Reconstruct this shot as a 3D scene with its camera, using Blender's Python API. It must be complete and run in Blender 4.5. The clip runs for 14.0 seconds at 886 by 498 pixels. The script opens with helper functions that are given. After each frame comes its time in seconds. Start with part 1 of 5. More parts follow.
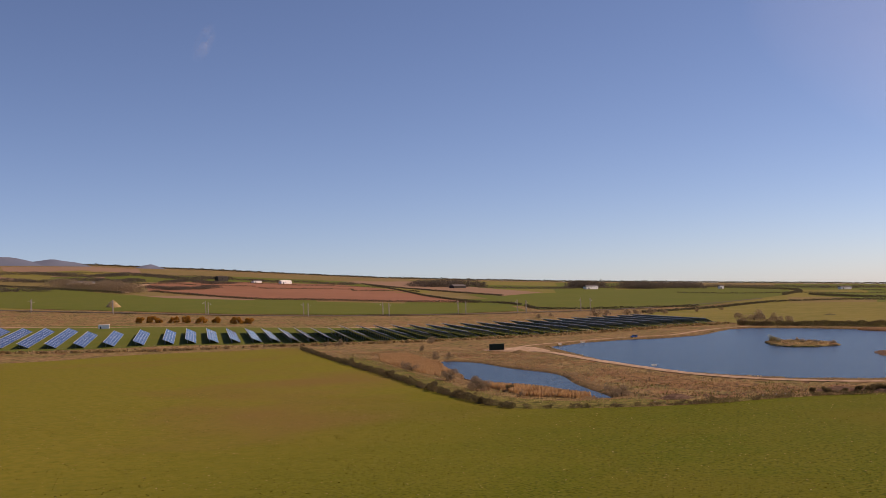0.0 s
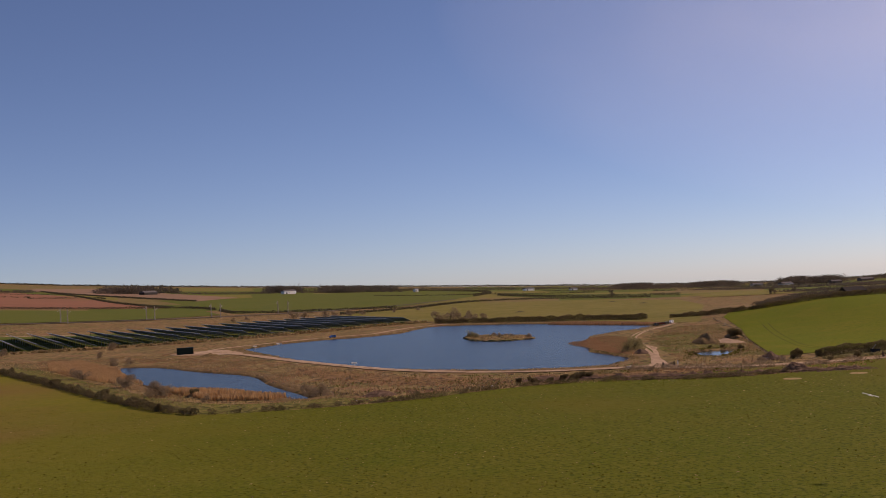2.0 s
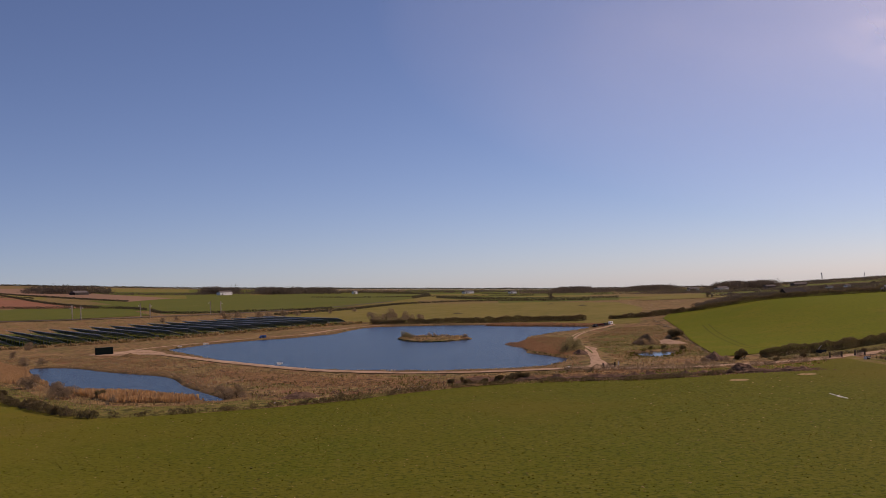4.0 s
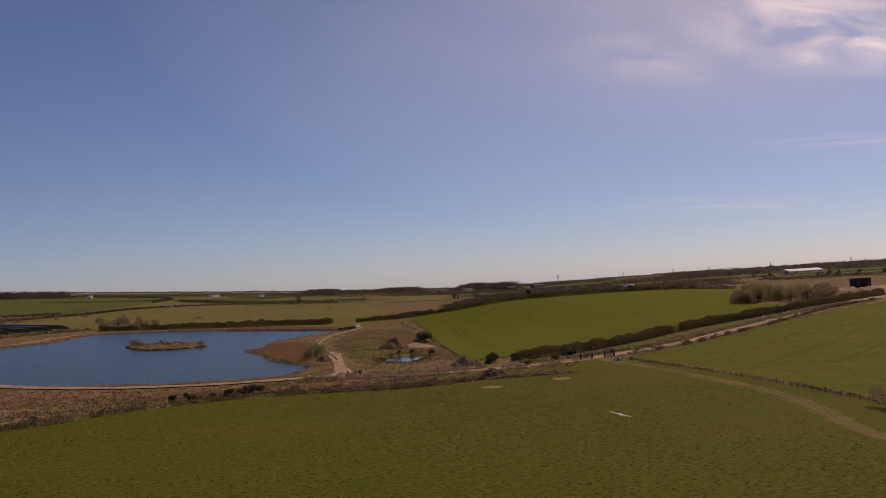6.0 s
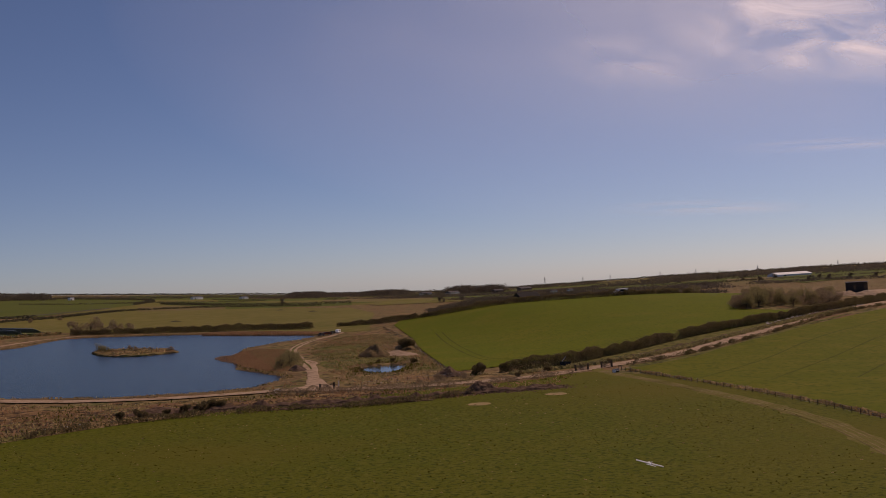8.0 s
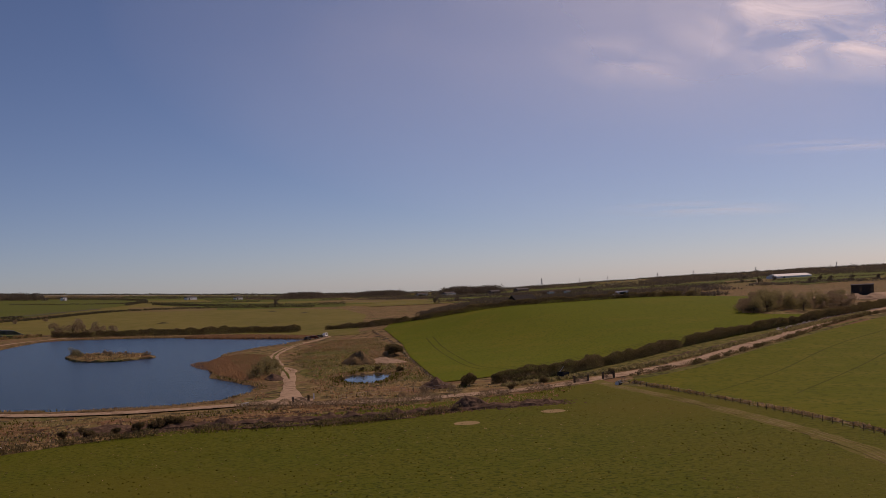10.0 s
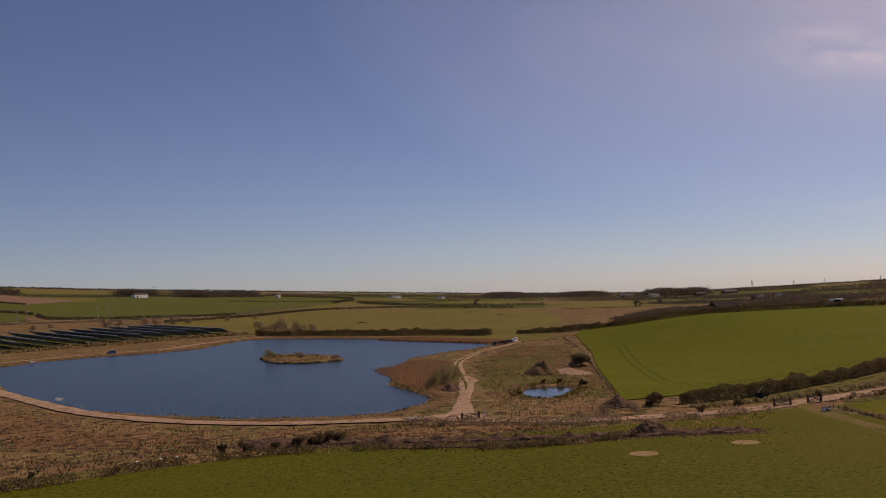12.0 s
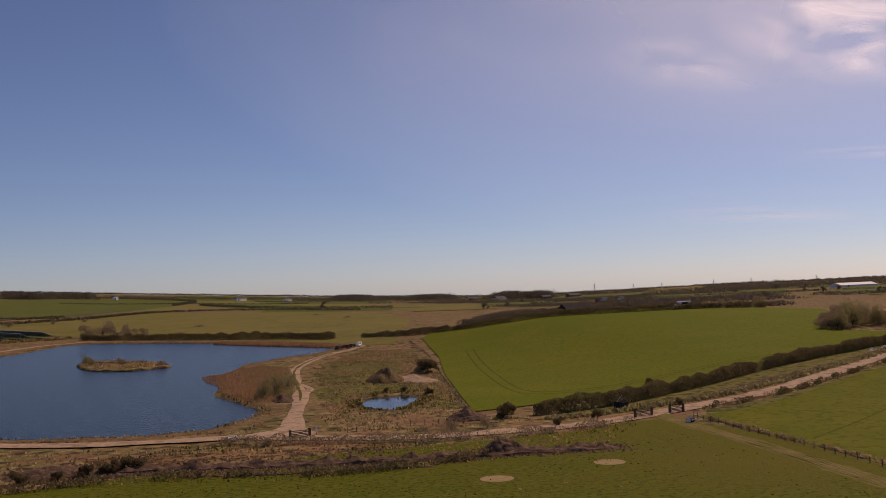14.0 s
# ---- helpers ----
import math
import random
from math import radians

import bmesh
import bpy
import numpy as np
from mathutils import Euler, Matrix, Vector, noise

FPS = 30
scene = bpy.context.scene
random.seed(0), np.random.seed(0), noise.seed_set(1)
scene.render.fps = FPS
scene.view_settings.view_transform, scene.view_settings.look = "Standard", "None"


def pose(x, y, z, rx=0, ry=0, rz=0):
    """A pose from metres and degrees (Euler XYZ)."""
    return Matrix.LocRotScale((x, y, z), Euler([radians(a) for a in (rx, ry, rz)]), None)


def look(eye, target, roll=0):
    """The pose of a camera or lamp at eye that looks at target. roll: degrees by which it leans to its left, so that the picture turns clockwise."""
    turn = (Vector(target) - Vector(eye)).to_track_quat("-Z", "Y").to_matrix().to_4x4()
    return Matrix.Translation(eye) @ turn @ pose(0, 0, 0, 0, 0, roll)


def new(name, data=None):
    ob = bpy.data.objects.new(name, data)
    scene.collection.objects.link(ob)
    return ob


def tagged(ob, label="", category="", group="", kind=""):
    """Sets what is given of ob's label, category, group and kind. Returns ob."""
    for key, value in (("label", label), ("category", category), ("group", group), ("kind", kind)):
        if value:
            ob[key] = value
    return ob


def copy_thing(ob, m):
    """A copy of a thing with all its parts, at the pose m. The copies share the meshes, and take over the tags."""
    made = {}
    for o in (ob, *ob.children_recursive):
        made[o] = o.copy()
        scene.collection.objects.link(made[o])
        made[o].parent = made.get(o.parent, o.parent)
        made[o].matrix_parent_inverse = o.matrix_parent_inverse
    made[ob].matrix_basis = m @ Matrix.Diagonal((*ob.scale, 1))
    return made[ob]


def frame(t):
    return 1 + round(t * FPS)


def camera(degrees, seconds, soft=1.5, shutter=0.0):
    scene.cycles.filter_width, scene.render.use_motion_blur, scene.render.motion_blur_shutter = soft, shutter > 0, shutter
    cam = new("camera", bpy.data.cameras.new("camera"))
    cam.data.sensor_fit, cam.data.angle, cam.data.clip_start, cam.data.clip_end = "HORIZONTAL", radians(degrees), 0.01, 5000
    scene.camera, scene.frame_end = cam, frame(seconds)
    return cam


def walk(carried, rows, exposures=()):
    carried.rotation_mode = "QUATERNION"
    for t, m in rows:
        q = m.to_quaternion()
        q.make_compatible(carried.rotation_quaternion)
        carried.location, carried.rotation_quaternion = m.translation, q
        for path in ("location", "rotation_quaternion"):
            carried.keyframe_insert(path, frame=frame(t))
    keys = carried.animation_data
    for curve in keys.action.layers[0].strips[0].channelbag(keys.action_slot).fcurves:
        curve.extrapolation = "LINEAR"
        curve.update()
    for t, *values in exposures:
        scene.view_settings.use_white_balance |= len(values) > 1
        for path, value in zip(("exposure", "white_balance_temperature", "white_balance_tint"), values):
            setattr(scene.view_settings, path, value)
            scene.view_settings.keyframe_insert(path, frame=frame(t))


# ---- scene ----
cam = camera(47.0, 14.0, soft=0.75)
PATH = [
    (0, (0.04, -0.02, 25.75), (-27.97, 95.86, 30.52), -2.43),
    (0.5, (-1.27, 7.80, 24.28), (-16.20, 106.58, 28.78), -2.58),
    (1, (-2.58, 15.12, 23.18), (-9.57, 114.79, 27.32), -2.84),
    (1.5, (-3.09, 20.89, 22.42), (-3.16, 120.82, 26.36), -3.00),
    (2, (-3.08, 25.19, 22.01), (-2.07, 125.11, 25.94), -3.25),
    (2.2, (-3.05, 26.77, 21.86), (-1.82, 126.68, 25.90), -3.33),
    (4.3, (0.02, 42.65, 19.95), (9.98, 142.08, 23.81), -2.59),
    (4.5, (0.42, 44.96, 19.88), (13.52, 144.03, 23.59), -2.57),
    (5, (1.60, 51.07, 19.80), (26.81, 147.79, 22.99), -3.05),
    (5.5, (3.53, 56.33, 19.68), (33.84, 151.58, 22.62), -3.13),
    (6, (5.17, 60.75, 19.59), (35.95, 155.85, 22.52), -3.15),
    (6.5, (6.73, 65.04, 19.62), (37.96, 159.99, 22.59), -3.11),
    (7, (8.33, 69.47, 19.65), (39.99, 164.28, 22.69), -2.98),
    (7.5, (9.97, 73.97, 19.69), (41.95, 168.67, 22.77), -3.02),
    (10, (19.03, 94.38, 20.02), (51.35, 188.96, 23.18), -2.87),
    (10.5, (21.11, 97.78, 20.18), (53.63, 192.29, 23.27), -2.76),
    (11, (23.15, 100.80, 20.44), (55.67, 195.32, 23.45), -2.64),
    (11.5, (24.74, 103.18, 20.89), (53.56, 198.88, 24.08), -2.46),
    (12, (26.45, 104.48, 21.50), (39.46, 203.55, 25.51), -2.33),
    (12.5, (28.28, 106.13, 21.92), (32.71, 205.94, 26.29), -2.29),
    (13, (29.59, 109.91, 22.01), (35.78, 209.63, 26.21), -2.27),
    (13.5, (30.86, 115.71, 21.63), (44.97, 214.63, 25.58), -2.24),
    (14, (31.93, 123.46, 20.84), (59.36, 219.55, 24.56), -2.13),
]
EXPOSURES = [(0.0, 0.06, 7050, 27), (1.0, -0.2, 6850, 27), (2.0, -0.29, 6750, 28), (5.0, -0.44, 6780, 31), (5.5, -0.62, 6780, 30), (6.0, -0.72, 6750, 29), (7.0, -0.86, 6780, 29), (10.5, -0.82, 6820, 29), (12.0, -0.66, 7100, 29), (12.5, -0.66, 7150, 29), (13.0, -0.48, 7050, 29), (13.5, -0.46, 6950, 29), (14.0, -0.57, 6900, 29)]
walk(cam, [(t, look(eye, target, roll)) for t, eye, target, roll in PATH], EXPOSURES)

# ---- world and sun ----
SUN_AZ, SUN_EL = radians(60), radians(43)  # azimuth to the right of +y
world = bpy.data.worlds.new("world")
scene.world = world
world.use_nodes = True
wn = world.node_tree.nodes
sky = wn.new("ShaderNodeTexSky")
sky.sky_type, sky.sun_disc = "NISHITA", False
sky.sun_elevation, sky.sun_rotation = SUN_EL, SUN_AZ
sky.altitude, sky.air_density, sky.dust_density, sky.ozone_density = 50, 0.66, 0.28, 4.4
wn["Background"].inputs["Strength"].default_value = 0.1
world.node_tree.links.new(sky.outputs["Color"], wn["Background"].inputs["Color"])
sun_data = bpy.data.lights.new("sun", "SUN")
sun_data.energy, sun_data.angle, sun_data.color = 4.6, radians(0.5), (1.0, 0.80, 0.58)
sun = new("sun", sun_data)
way = Vector((math.sin(SUN_AZ) * math.cos(SUN_EL), math.cos(SUN_AZ) * math.cos(SUN_EL), math.sin(SUN_EL)))
sun.matrix_world = look(way * 400, (0, 0, 0))

# ---- materials ----


def material(name, colours, scales=(0.5, 8.0), rough=0.9, bump=0.3, bump_scale=6.0, metal=0.0, island=0.0, pieces=0.0, spec=0.04, leafy=False, drier=False):
    """Two scales of noise between three colours, with relief; island and pieces vary value by leaf or by object."""
    m = bpy.data.materials.new(name)
    m.use_nodes = True
    nt = m.node_tree
    b = nt.nodes["Principled BSDF"]
    b.inputs["Roughness"].default_value, b.inputs["Metallic"].default_value = rough, metal
    b.inputs["Specular IOR Level"].default_value = spec
    at = nt.nodes.new("ShaderNodeTexCoord").outputs["Object"]

    def noise_at(scale, detail=4.0):
        n = nt.nodes.new("ShaderNodeTexNoise")
        n.inputs["Scale"].default_value, n.inputs["Detail"].default_value = scale, detail
        nt.links.new(at, n.inputs["Vector"])
        return n.outputs["Fac"]

    def ramp(fac, lo, hi):
        r = nt.nodes.new("ShaderNodeMapRange")
        r.inputs["From Min"].default_value, r.inputs["From Max"].default_value = lo, hi
        nt.links.new(fac, r.inputs["Value"])
        return r.outputs["Result"]

    def mix(fac, a, c, mode="MIX"):
        x = nt.nodes.new("ShaderNodeMix")
        x.data_type, x.blend_type = "RGBA", mode
        for sock, v in ((x.inputs[0], fac), (x.inputs[6], a), (x.inputs[7], c)):
            if hasattr(v, "links"):
                nt.links.new(v, sock)
            else:
                sock.default_value = v
        return x.outputs[2]

    cols = [(*c, 1) for c in colours]
    out = mix(ramp(noise_at(scales[0]), 0.35, 0.65), cols[0], cols[1])
    out = mix(ramp(noise_at(scales[1]), 0.45, 0.75), out, cols[2])
    if len(scales) > 2:
        out = mix(ramp(noise_at(scales[2], 2.0), 0.52, 0.62), out, cols[3])
    if len(scales) > 3:
        out = mix(ramp(noise_at(scales[3], 5.0), 0.5, 0.68), out, cols[4])
    if drier:  # thinner yellow sward towards the solar park, with a worn brown hollow in it
        sep = nt.nodes.new("ShaderNodeSeparateXYZ")
        wob = nt.nodes.new("ShaderNodeMath")
        wob.operation = "MULTIPLY_ADD"
        wob.inputs[1].default_value = 90.0
        nt.links.new(at, sep.inputs[0])
        nt.links.new(noise_at(0.03, 5.0), wob.inputs[0])
        nt.links.new(sep.outputs["X"], wob.inputs[2])
        out = mix(ramp(wob.outputs[0], 25.0, -70.0), out, mix(ramp(noise_at(0.6), 0.4, 0.7), (0.155, 0.136, 0.016, 1), (0.115, 0.114, 0.011, 1)))
        worn = mix(ramp(wob.outputs[0], 40.0, -40.0), (0, 0, 0, 1), mix(ramp(noise_at(0.012, 3.0), 0.5, 0.66), (0, 0, 0, 1), (0.75, 0.75, 0.75, 1)))
        out = mix(worn, out, (0.155, 0.098, 0.03, 1))
    for amount, node, sock in ((island, "ShaderNodeNewGeometry", "Random Per Island"), (pieces, "ShaderNodeObjectInfo", "Random")):
        if amount:
            v = ramp(nt.nodes.new(node).outputs[sock], 0, 1)
            v.node.inputs["To Min"].default_value, v.node.inputs["To Max"].default_value = 1 - amount, 1 + amount
            comb = nt.nodes.new("ShaderNodeCombineColor")
            for s in comb.inputs:
                nt.links.new(v, s)
            out = mix(1.0, out, comb.outputs[0], "MULTIPLY")
    nt.links.new(out, b.inputs["Base Color"])
    if leafy:
        tr = nt.nodes.new("ShaderNodeBsdfTranslucent")
        ms = nt.nodes.new("ShaderNodeMixShader")
        ms.inputs[0].default_value = 0.5
        nt.links.new(out, tr.inputs["Color"])
        nt.links.new(b.outputs[0], ms.inputs[1])
        nt.links.new(tr.outputs[0], ms.inputs[2])
        nt.links.new(ms.outputs[0], nt.nodes["Material Output"].inputs["Surface"])
    if bump:
        bn = nt.nodes.new("ShaderNodeBump")
        bn.inputs["Strength"].default_value, bn.inputs["Distance"].default_value = bump, 0.3
        nt.links.new(noise_at(bump_scale), bn.inputs["Height"])
        nt.links.new(bn.outputs["Normal"], b.inputs["Normal"])
    return m


M = {}
M["scrub"] = material("rough_grassland", ((0.225, 0.15, 0.066), (0.105, 0.1, 0.028), (0.38, 0.265, 0.135), (0.05, 0.04, 0.02), (0.19, 0.105, 0.055)), (0.05, 0.9, 0.45, 0.12), bump=1.0, bump_scale=0.8)
M["meadow"] = material("grazed_grass", ((0.08, 0.096, 0.004), (0.096, 0.1, 0.006), (0.12, 0.116, 0.013), (0.05, 0.06, 0.003), (0.108, 0.098, 0.009)), (0.05, 0.9, 1.6, 0.014), bump=0.35, bump_scale=4.0, drier=True)
M["crop"] = material("young_cereal_crop", ((0.1, 0.128, 0.002), (0.118, 0.136, 0.003), (0.145, 0.14, 0.008), (0.08, 0.102, 0.002)), (0.02, 0.06, 1.3), bump=0.3, bump_scale=2.5)
M["sown"] = material("sown_grass", ((0.098, 0.114, 0.002), (0.118, 0.122, 0.004), (0.145, 0.132, 0.01), (0.078, 0.092, 0.002)), (0.03, 0.12, 0.9), bump=0.3, bump_scale=2.5)
M["pasture"] = material("dry_pasture", ((0.165, 0.145, 0.036), (0.125, 0.122, 0.026), (0.2, 0.16, 0.055)), (0.02, 0.12), bump=0.3)
M["verge"] = material("rough_verge_grass", ((0.135, 0.125, 0.03), (0.095, 0.1, 0.018), (0.21, 0.165, 0.06), (0.055, 0.055, 0.014)), (0.08, 0.7, 0.6), bump=1.0, bump_scale=1.0)
M["heath"] = material("red_brown_heath", ((0.2, 0.115, 0.05), (0.13, 0.078, 0.034), (0.29, 0.185, 0.09), (0.06, 0.038, 0.02)), (0.12, 0.8, 0.5), bump=1.0, bump_scale=1.0)
M["fallow"] = material("fallow_land", ((0.17, 0.125, 0.05), (0.13, 0.112, 0.036), (0.21, 0.155, 0.075)), (0.008, 0.06), bump=0.3)
M["green_far"] = material("distant_green_field", ((0.085, 0.105, 0.018), (0.095, 0.11, 0.02), (0.11, 0.115, 0.025)), (0.006, 0.05), bump=0.2)
M["red_soil"] = material("ploughed_red_soil", ((0.22, 0.108, 0.066), (0.195, 0.098, 0.058), (0.245, 0.122, 0.074)), (0.006, 0.05), bump=0.3)
M["pale_soil"] = material("harrowed_pale_soil", ((0.22, 0.145, 0.095), (0.2, 0.13, 0.085), (0.24, 0.16, 0.105)), (0.006, 0.05), bump=0.3)
M["gravel"] = material("sandy_gravel_track", ((0.4, 0.285, 0.19), (0.33, 0.235, 0.155), (0.48, 0.355, 0.25), (0.27, 0.19, 0.12)), (0.12, 1.2, 0.5), bump=0.6, bump_scale=2.5)
M["wheel_path"] = material("worn_grass_path", ((0.148, 0.128, 0.028), (0.125, 0.115, 0.02), (0.18, 0.148, 0.045)), (0.15, 0.9), bump=0.5, bump_scale=2.0)
M["rut"] = material("dry_wheel_rut", ((0.215, 0.165, 0.065), (0.18, 0.145, 0.05), (0.26, 0.2, 0.095)), (0.1, 0.7), bump=0.5)
M["bank"] = material("lake_bank_earth", ((0.16, 0.105, 0.05), (0.105, 0.075, 0.034), (0.23, 0.155, 0.08)), (0.12, 0.7), bump=0.8, bump_scale=1.5)
M["mud"] = material("churned_dark_mud", ((0.12, 0.074, 0.05), (0.08, 0.052, 0.036), (0.19, 0.125, 0.085)), (0.2, 1.4), bump=1.0, bump_scale=1.2)
M["sand"] = material("bare_sand_disc", ((0.31, 0.225, 0.11), (0.27, 0.2, 0.095), (0.35, 0.26, 0.14)), (0.3, 2.0), bump=0.3)
M["rubble"] = material("broken_rubble", ((0.36, 0.32, 0.28), (0.28, 0.24, 0.2), (0.46, 0.42, 0.38)), (0.3, 2.0), bump=0.5, bump_scale=2.0, island=0.35)
M["ballast"] = material("railway_ballast", ((0.10, 0.085, 0.07), (0.075, 0.065, 0.055), (0.14, 0.12, 0.10)), (0.2, 1.5), bump=0.6)
M["furrow"] = material("crop_wheel_line", ((0.062, 0.075, 0.004), (0.07, 0.08, 0.005), (0.09, 0.088, 0.012)), (0.05, 0.5), bump=0.3)
M["hedge"] = material("hawthorn_twigs", ((0.15, 0.112, 0.062), (0.14, 0.122, 0.052), (0.21, 0.165, 0.088)), (0.15, 1.2), bump=0, island=0.35, leafy=True)
M["hedge_far"] = material("far_hedge_twigs", ((0.085, 0.078, 0.05), (0.1, 0.092, 0.055), (0.12, 0.108, 0.065)), (0.01, 0.1), bump=0, island=0.15, leafy=True)
# distance haze is put into this colour: brown twigs turned greyer
M["wood_hazed"] = material("far_woodland_hazed_twigs", ((0.12, 0.1, 0.08), (0.1, 0.087, 0.066), (0.15, 0.124, 0.095)), (0.008, 0.06), bump=0, island=0.15, leafy=True)
M["willow"] = material("budding_willow_twigs", ((0.27, 0.235, 0.105), (0.22, 0.195, 0.09), (0.33, 0.28, 0.14)), (0.3, 1.5), bump=0, island=0.3, leafy=True)
M["bare"] = material("bare_shrub_twigs", ((0.29, 0.22, 0.14), (0.235, 0.182, 0.112), (0.35, 0.275, 0.18)), (0.3, 1.5), bump=0, island=0.3, leafy=True)
M["gorse"] = material("flowering_gorse", ((0.429, 0.215, 0.039), (0.234, 0.146, 0.039), (0.507, 0.273, 0.049)), (0.2, 1.0), bump=0, island=0.4, leafy=True)
M["reed"] = material("dry_reeds", ((0.5, 0.32, 0.15), (0.43, 0.27, 0.125), (0.58, 0.39, 0.2)), (0.08, 0.6), bump=0, island=0.2, leafy=True)
M["rust_reed"] = material("rusty_sedge", ((0.36, 0.21, 0.115), (0.3, 0.18, 0.095), (0.42, 0.27, 0.145)), (0.08, 0.6), bump=0, island=0.2, leafy=True)
M["tussock"] = material("dead_grass_tussock", ((0.365, 0.265, 0.128), (0.255, 0.182, 0.082), (0.493, 0.365, 0.201)), (0.08, 0.5), bump=0, island=0.4, leafy=True)
M["tuft"] = material("rank_grass_tuft", ((0.085, 0.085, 0.014), (0.11, 0.105, 0.018), (0.105, 0.085, 0.025)), (0.1, 0.7), bump=0, island=0.3, leafy=True)
M["bark"] = material("grey_brown_bark", ((0.10, 0.075, 0.05), (0.075, 0.055, 0.04), (0.14, 0.11, 0.08)), (2.0, 9.0), bump=0.5)
M["timber"] = material("weathered_fence_timber", ((0.13, 0.10, 0.07), (0.10, 0.08, 0.055), (0.18, 0.14, 0.10)), (1.5, 8.0), bump=0.4, pieces=0.25)
M["steel"] = material("galvanised_steel", ((0.42, 0.42, 0.42), (0.36, 0.36, 0.37), (0.48, 0.48, 0.47)), (1.0, 6.0), rough=0.5, bump=0.05, metal=0.6, spec=0.4)
M["mast"] = material("weathered_mast_steel", ((0.36, 0.33, 0.28), (0.30, 0.28, 0.25), (0.42, 0.38, 0.32)), (0.5, 4.0), rough=0.7, bump=0.1)
M["cell"] = material("solar_glass", ((0.012, 0.018, 0.06), (0.016, 0.024, 0.075), (0.02, 0.03, 0.085)), (0.2, 2.0), rough=0.12, bump=0, spec=0.9, pieces=0.1)
M["alu"] = material("aluminium_frame", ((0.55, 0.56, 0.58), (0.50, 0.51, 0.53), (0.6, 0.6, 0.62)), (1.0, 6.0), rough=0.45, bump=0.0, metal=0.4)
M["green_steel"] = material("dark_green_painted_steel", ((0.02, 0.035, 0.025), (0.017, 0.028, 0.021), (0.03, 0.04, 0.03)), (0.4, 3.0), rough=0.55, bump=0.1)
M["white_paint"] = material("white_paint", ((0.78, 0.78, 0.76), (0.72, 0.72, 0.70), (0.8, 0.8, 0.79)), (0.5, 5.0), rough=0.5, bump=0.05)
M["blue_paint"] = material("blue_car_paint", ((0.03, 0.09, 0.30), (0.028, 0.08, 0.27), (0.035, 0.10, 0.32)), (0.5, 5.0), rough=0.25, bump=0, spec=0.6)
M["red_paint"] = material("dull_red_paint", ((0.20, 0.06, 0.04), (0.17, 0.05, 0.035), (0.23, 0.08, 0.05)), (0.5, 5.0), rough=0.4, bump=0)
M["dark_paint"] = material("dark_grey_paint", ((0.03, 0.03, 0.032), (0.025, 0.025, 0.027), (0.04, 0.04, 0.042)), (0.5, 5.0), rough=0.4, bump=0)
M["rubber"] = material("tyre_rubber", ((0.02, 0.02, 0.02), (0.017, 0.017, 0.017), (0.03, 0.03, 0.03)), (2.0, 9.0), rough=0.85, bump=0.1)
M["window"] = material("dark_window_glass", ((0.02, 0.025, 0.03), (0.02, 0.025, 0.03), (0.03, 0.035, 0.04)), (0.5, 3.0), rough=0.08, bump=0, spec=0.8)
M["brick"] = material("far_brick_wall", ((0.25, 0.16, 0.12), (0.22, 0.14, 0.10), (0.30, 0.20, 0.15)), (0.2, 2.0), bump=0.2)
M["dark_clad"] = material("dark_cladding", ((0.05, 0.045, 0.042), (0.04, 0.036, 0.034), (0.065, 0.06, 0.055)), (0.2, 2.0), bump=0.2)
M["slate"] = material("slate_roof", ((0.11, 0.10, 0.10), (0.09, 0.085, 0.085), (0.14, 0.13, 0.13)), (0.2, 2.0), bump=0.2)
# moorland tinted with the blue that haze gives at a distance
M["hill"] = material("hazed_moorland", ((0.13, 0.15, 0.2), (0.12, 0.14, 0.19), (0.14, 0.155, 0.2)), (0.002, 0.01), bump=0)


def water_material(name, base, rough, bump, scale):
    m = material(name, (base, tuple(v * 0.8 for v in base), tuple(v * 1.25 for v in base)), (0.02, 0.1), rough=rough, bump=bump, bump_scale=scale, spec=0.14)
    b = m.node_tree.nodes["Principled BSDF"]
    b.inputs["IOR"].default_value = 1.33
    return m


M["lake"] = water_material("lake_water", (0.004, 0.011, 0.02), 0.22, 0.4, 1.1)
M["still"] = water_material("still_water", (0.02, 0.025, 0.03), 0.06, 0.12, 0.8)

# ---- land ----
SKYLINE = ((-60, 2.3), (-45, 2.3), (-36, 2.1), (-30, 1.7), (-20, 0.95), (-10, 0.4), (0, -0.05), (10, -0.5), (20, -0.8), (30, -0.6), (40, -0.5), (70, -0.3))


def skyline(az):
    return float(np.interp(az, [a for a, _ in SKYLINE], [e for _, e in SKYLINE]))


def land(x, y):
    """Height of the dry land: level round the lake, a rise under the crop field, slopes towards the distance."""
    dx, dy = x - 10, y - 60
    r, az = math.hypot(dx, dy), math.degrees(math.atan2(dx, dy))
    z = 0.5
    if r > 600:
        z += (20 + 2600 * math.tan(radians(skyline(az)))) * (r - 600) / 2000
    k = min(max((x - 92) / 70, 0), 1)
    return z + 10 * k * k * (3 - 2 * k) * math.exp(-((x - 200) ** 2 + (y - 445) ** 2) / 2 / 80**2)


def spline(pts, closed=False, step=4.0):
    """Catmull-Rom through plan points, at about that step."""
    p = [Vector(q) for q in pts]
    n, out = len(p), []
    for i in range(n if closed else n - 1):
        a, b, c, d = ((p[(i + k) % n] if closed else p[min(max(i + k, 0), n - 1)]) for k in (-1, 0, 1, 2))
        m = max(1, round((c - b).length / step))
        for j in range(m):
            t = j / m
            out.append(0.5 * (2 * b + (c - a) * t + (2 * a - 5 * b + 4 * c - d) * t * t + (3 * b - a - 3 * c + d) * t**3))
    return out if closed else out + [p[-1]]


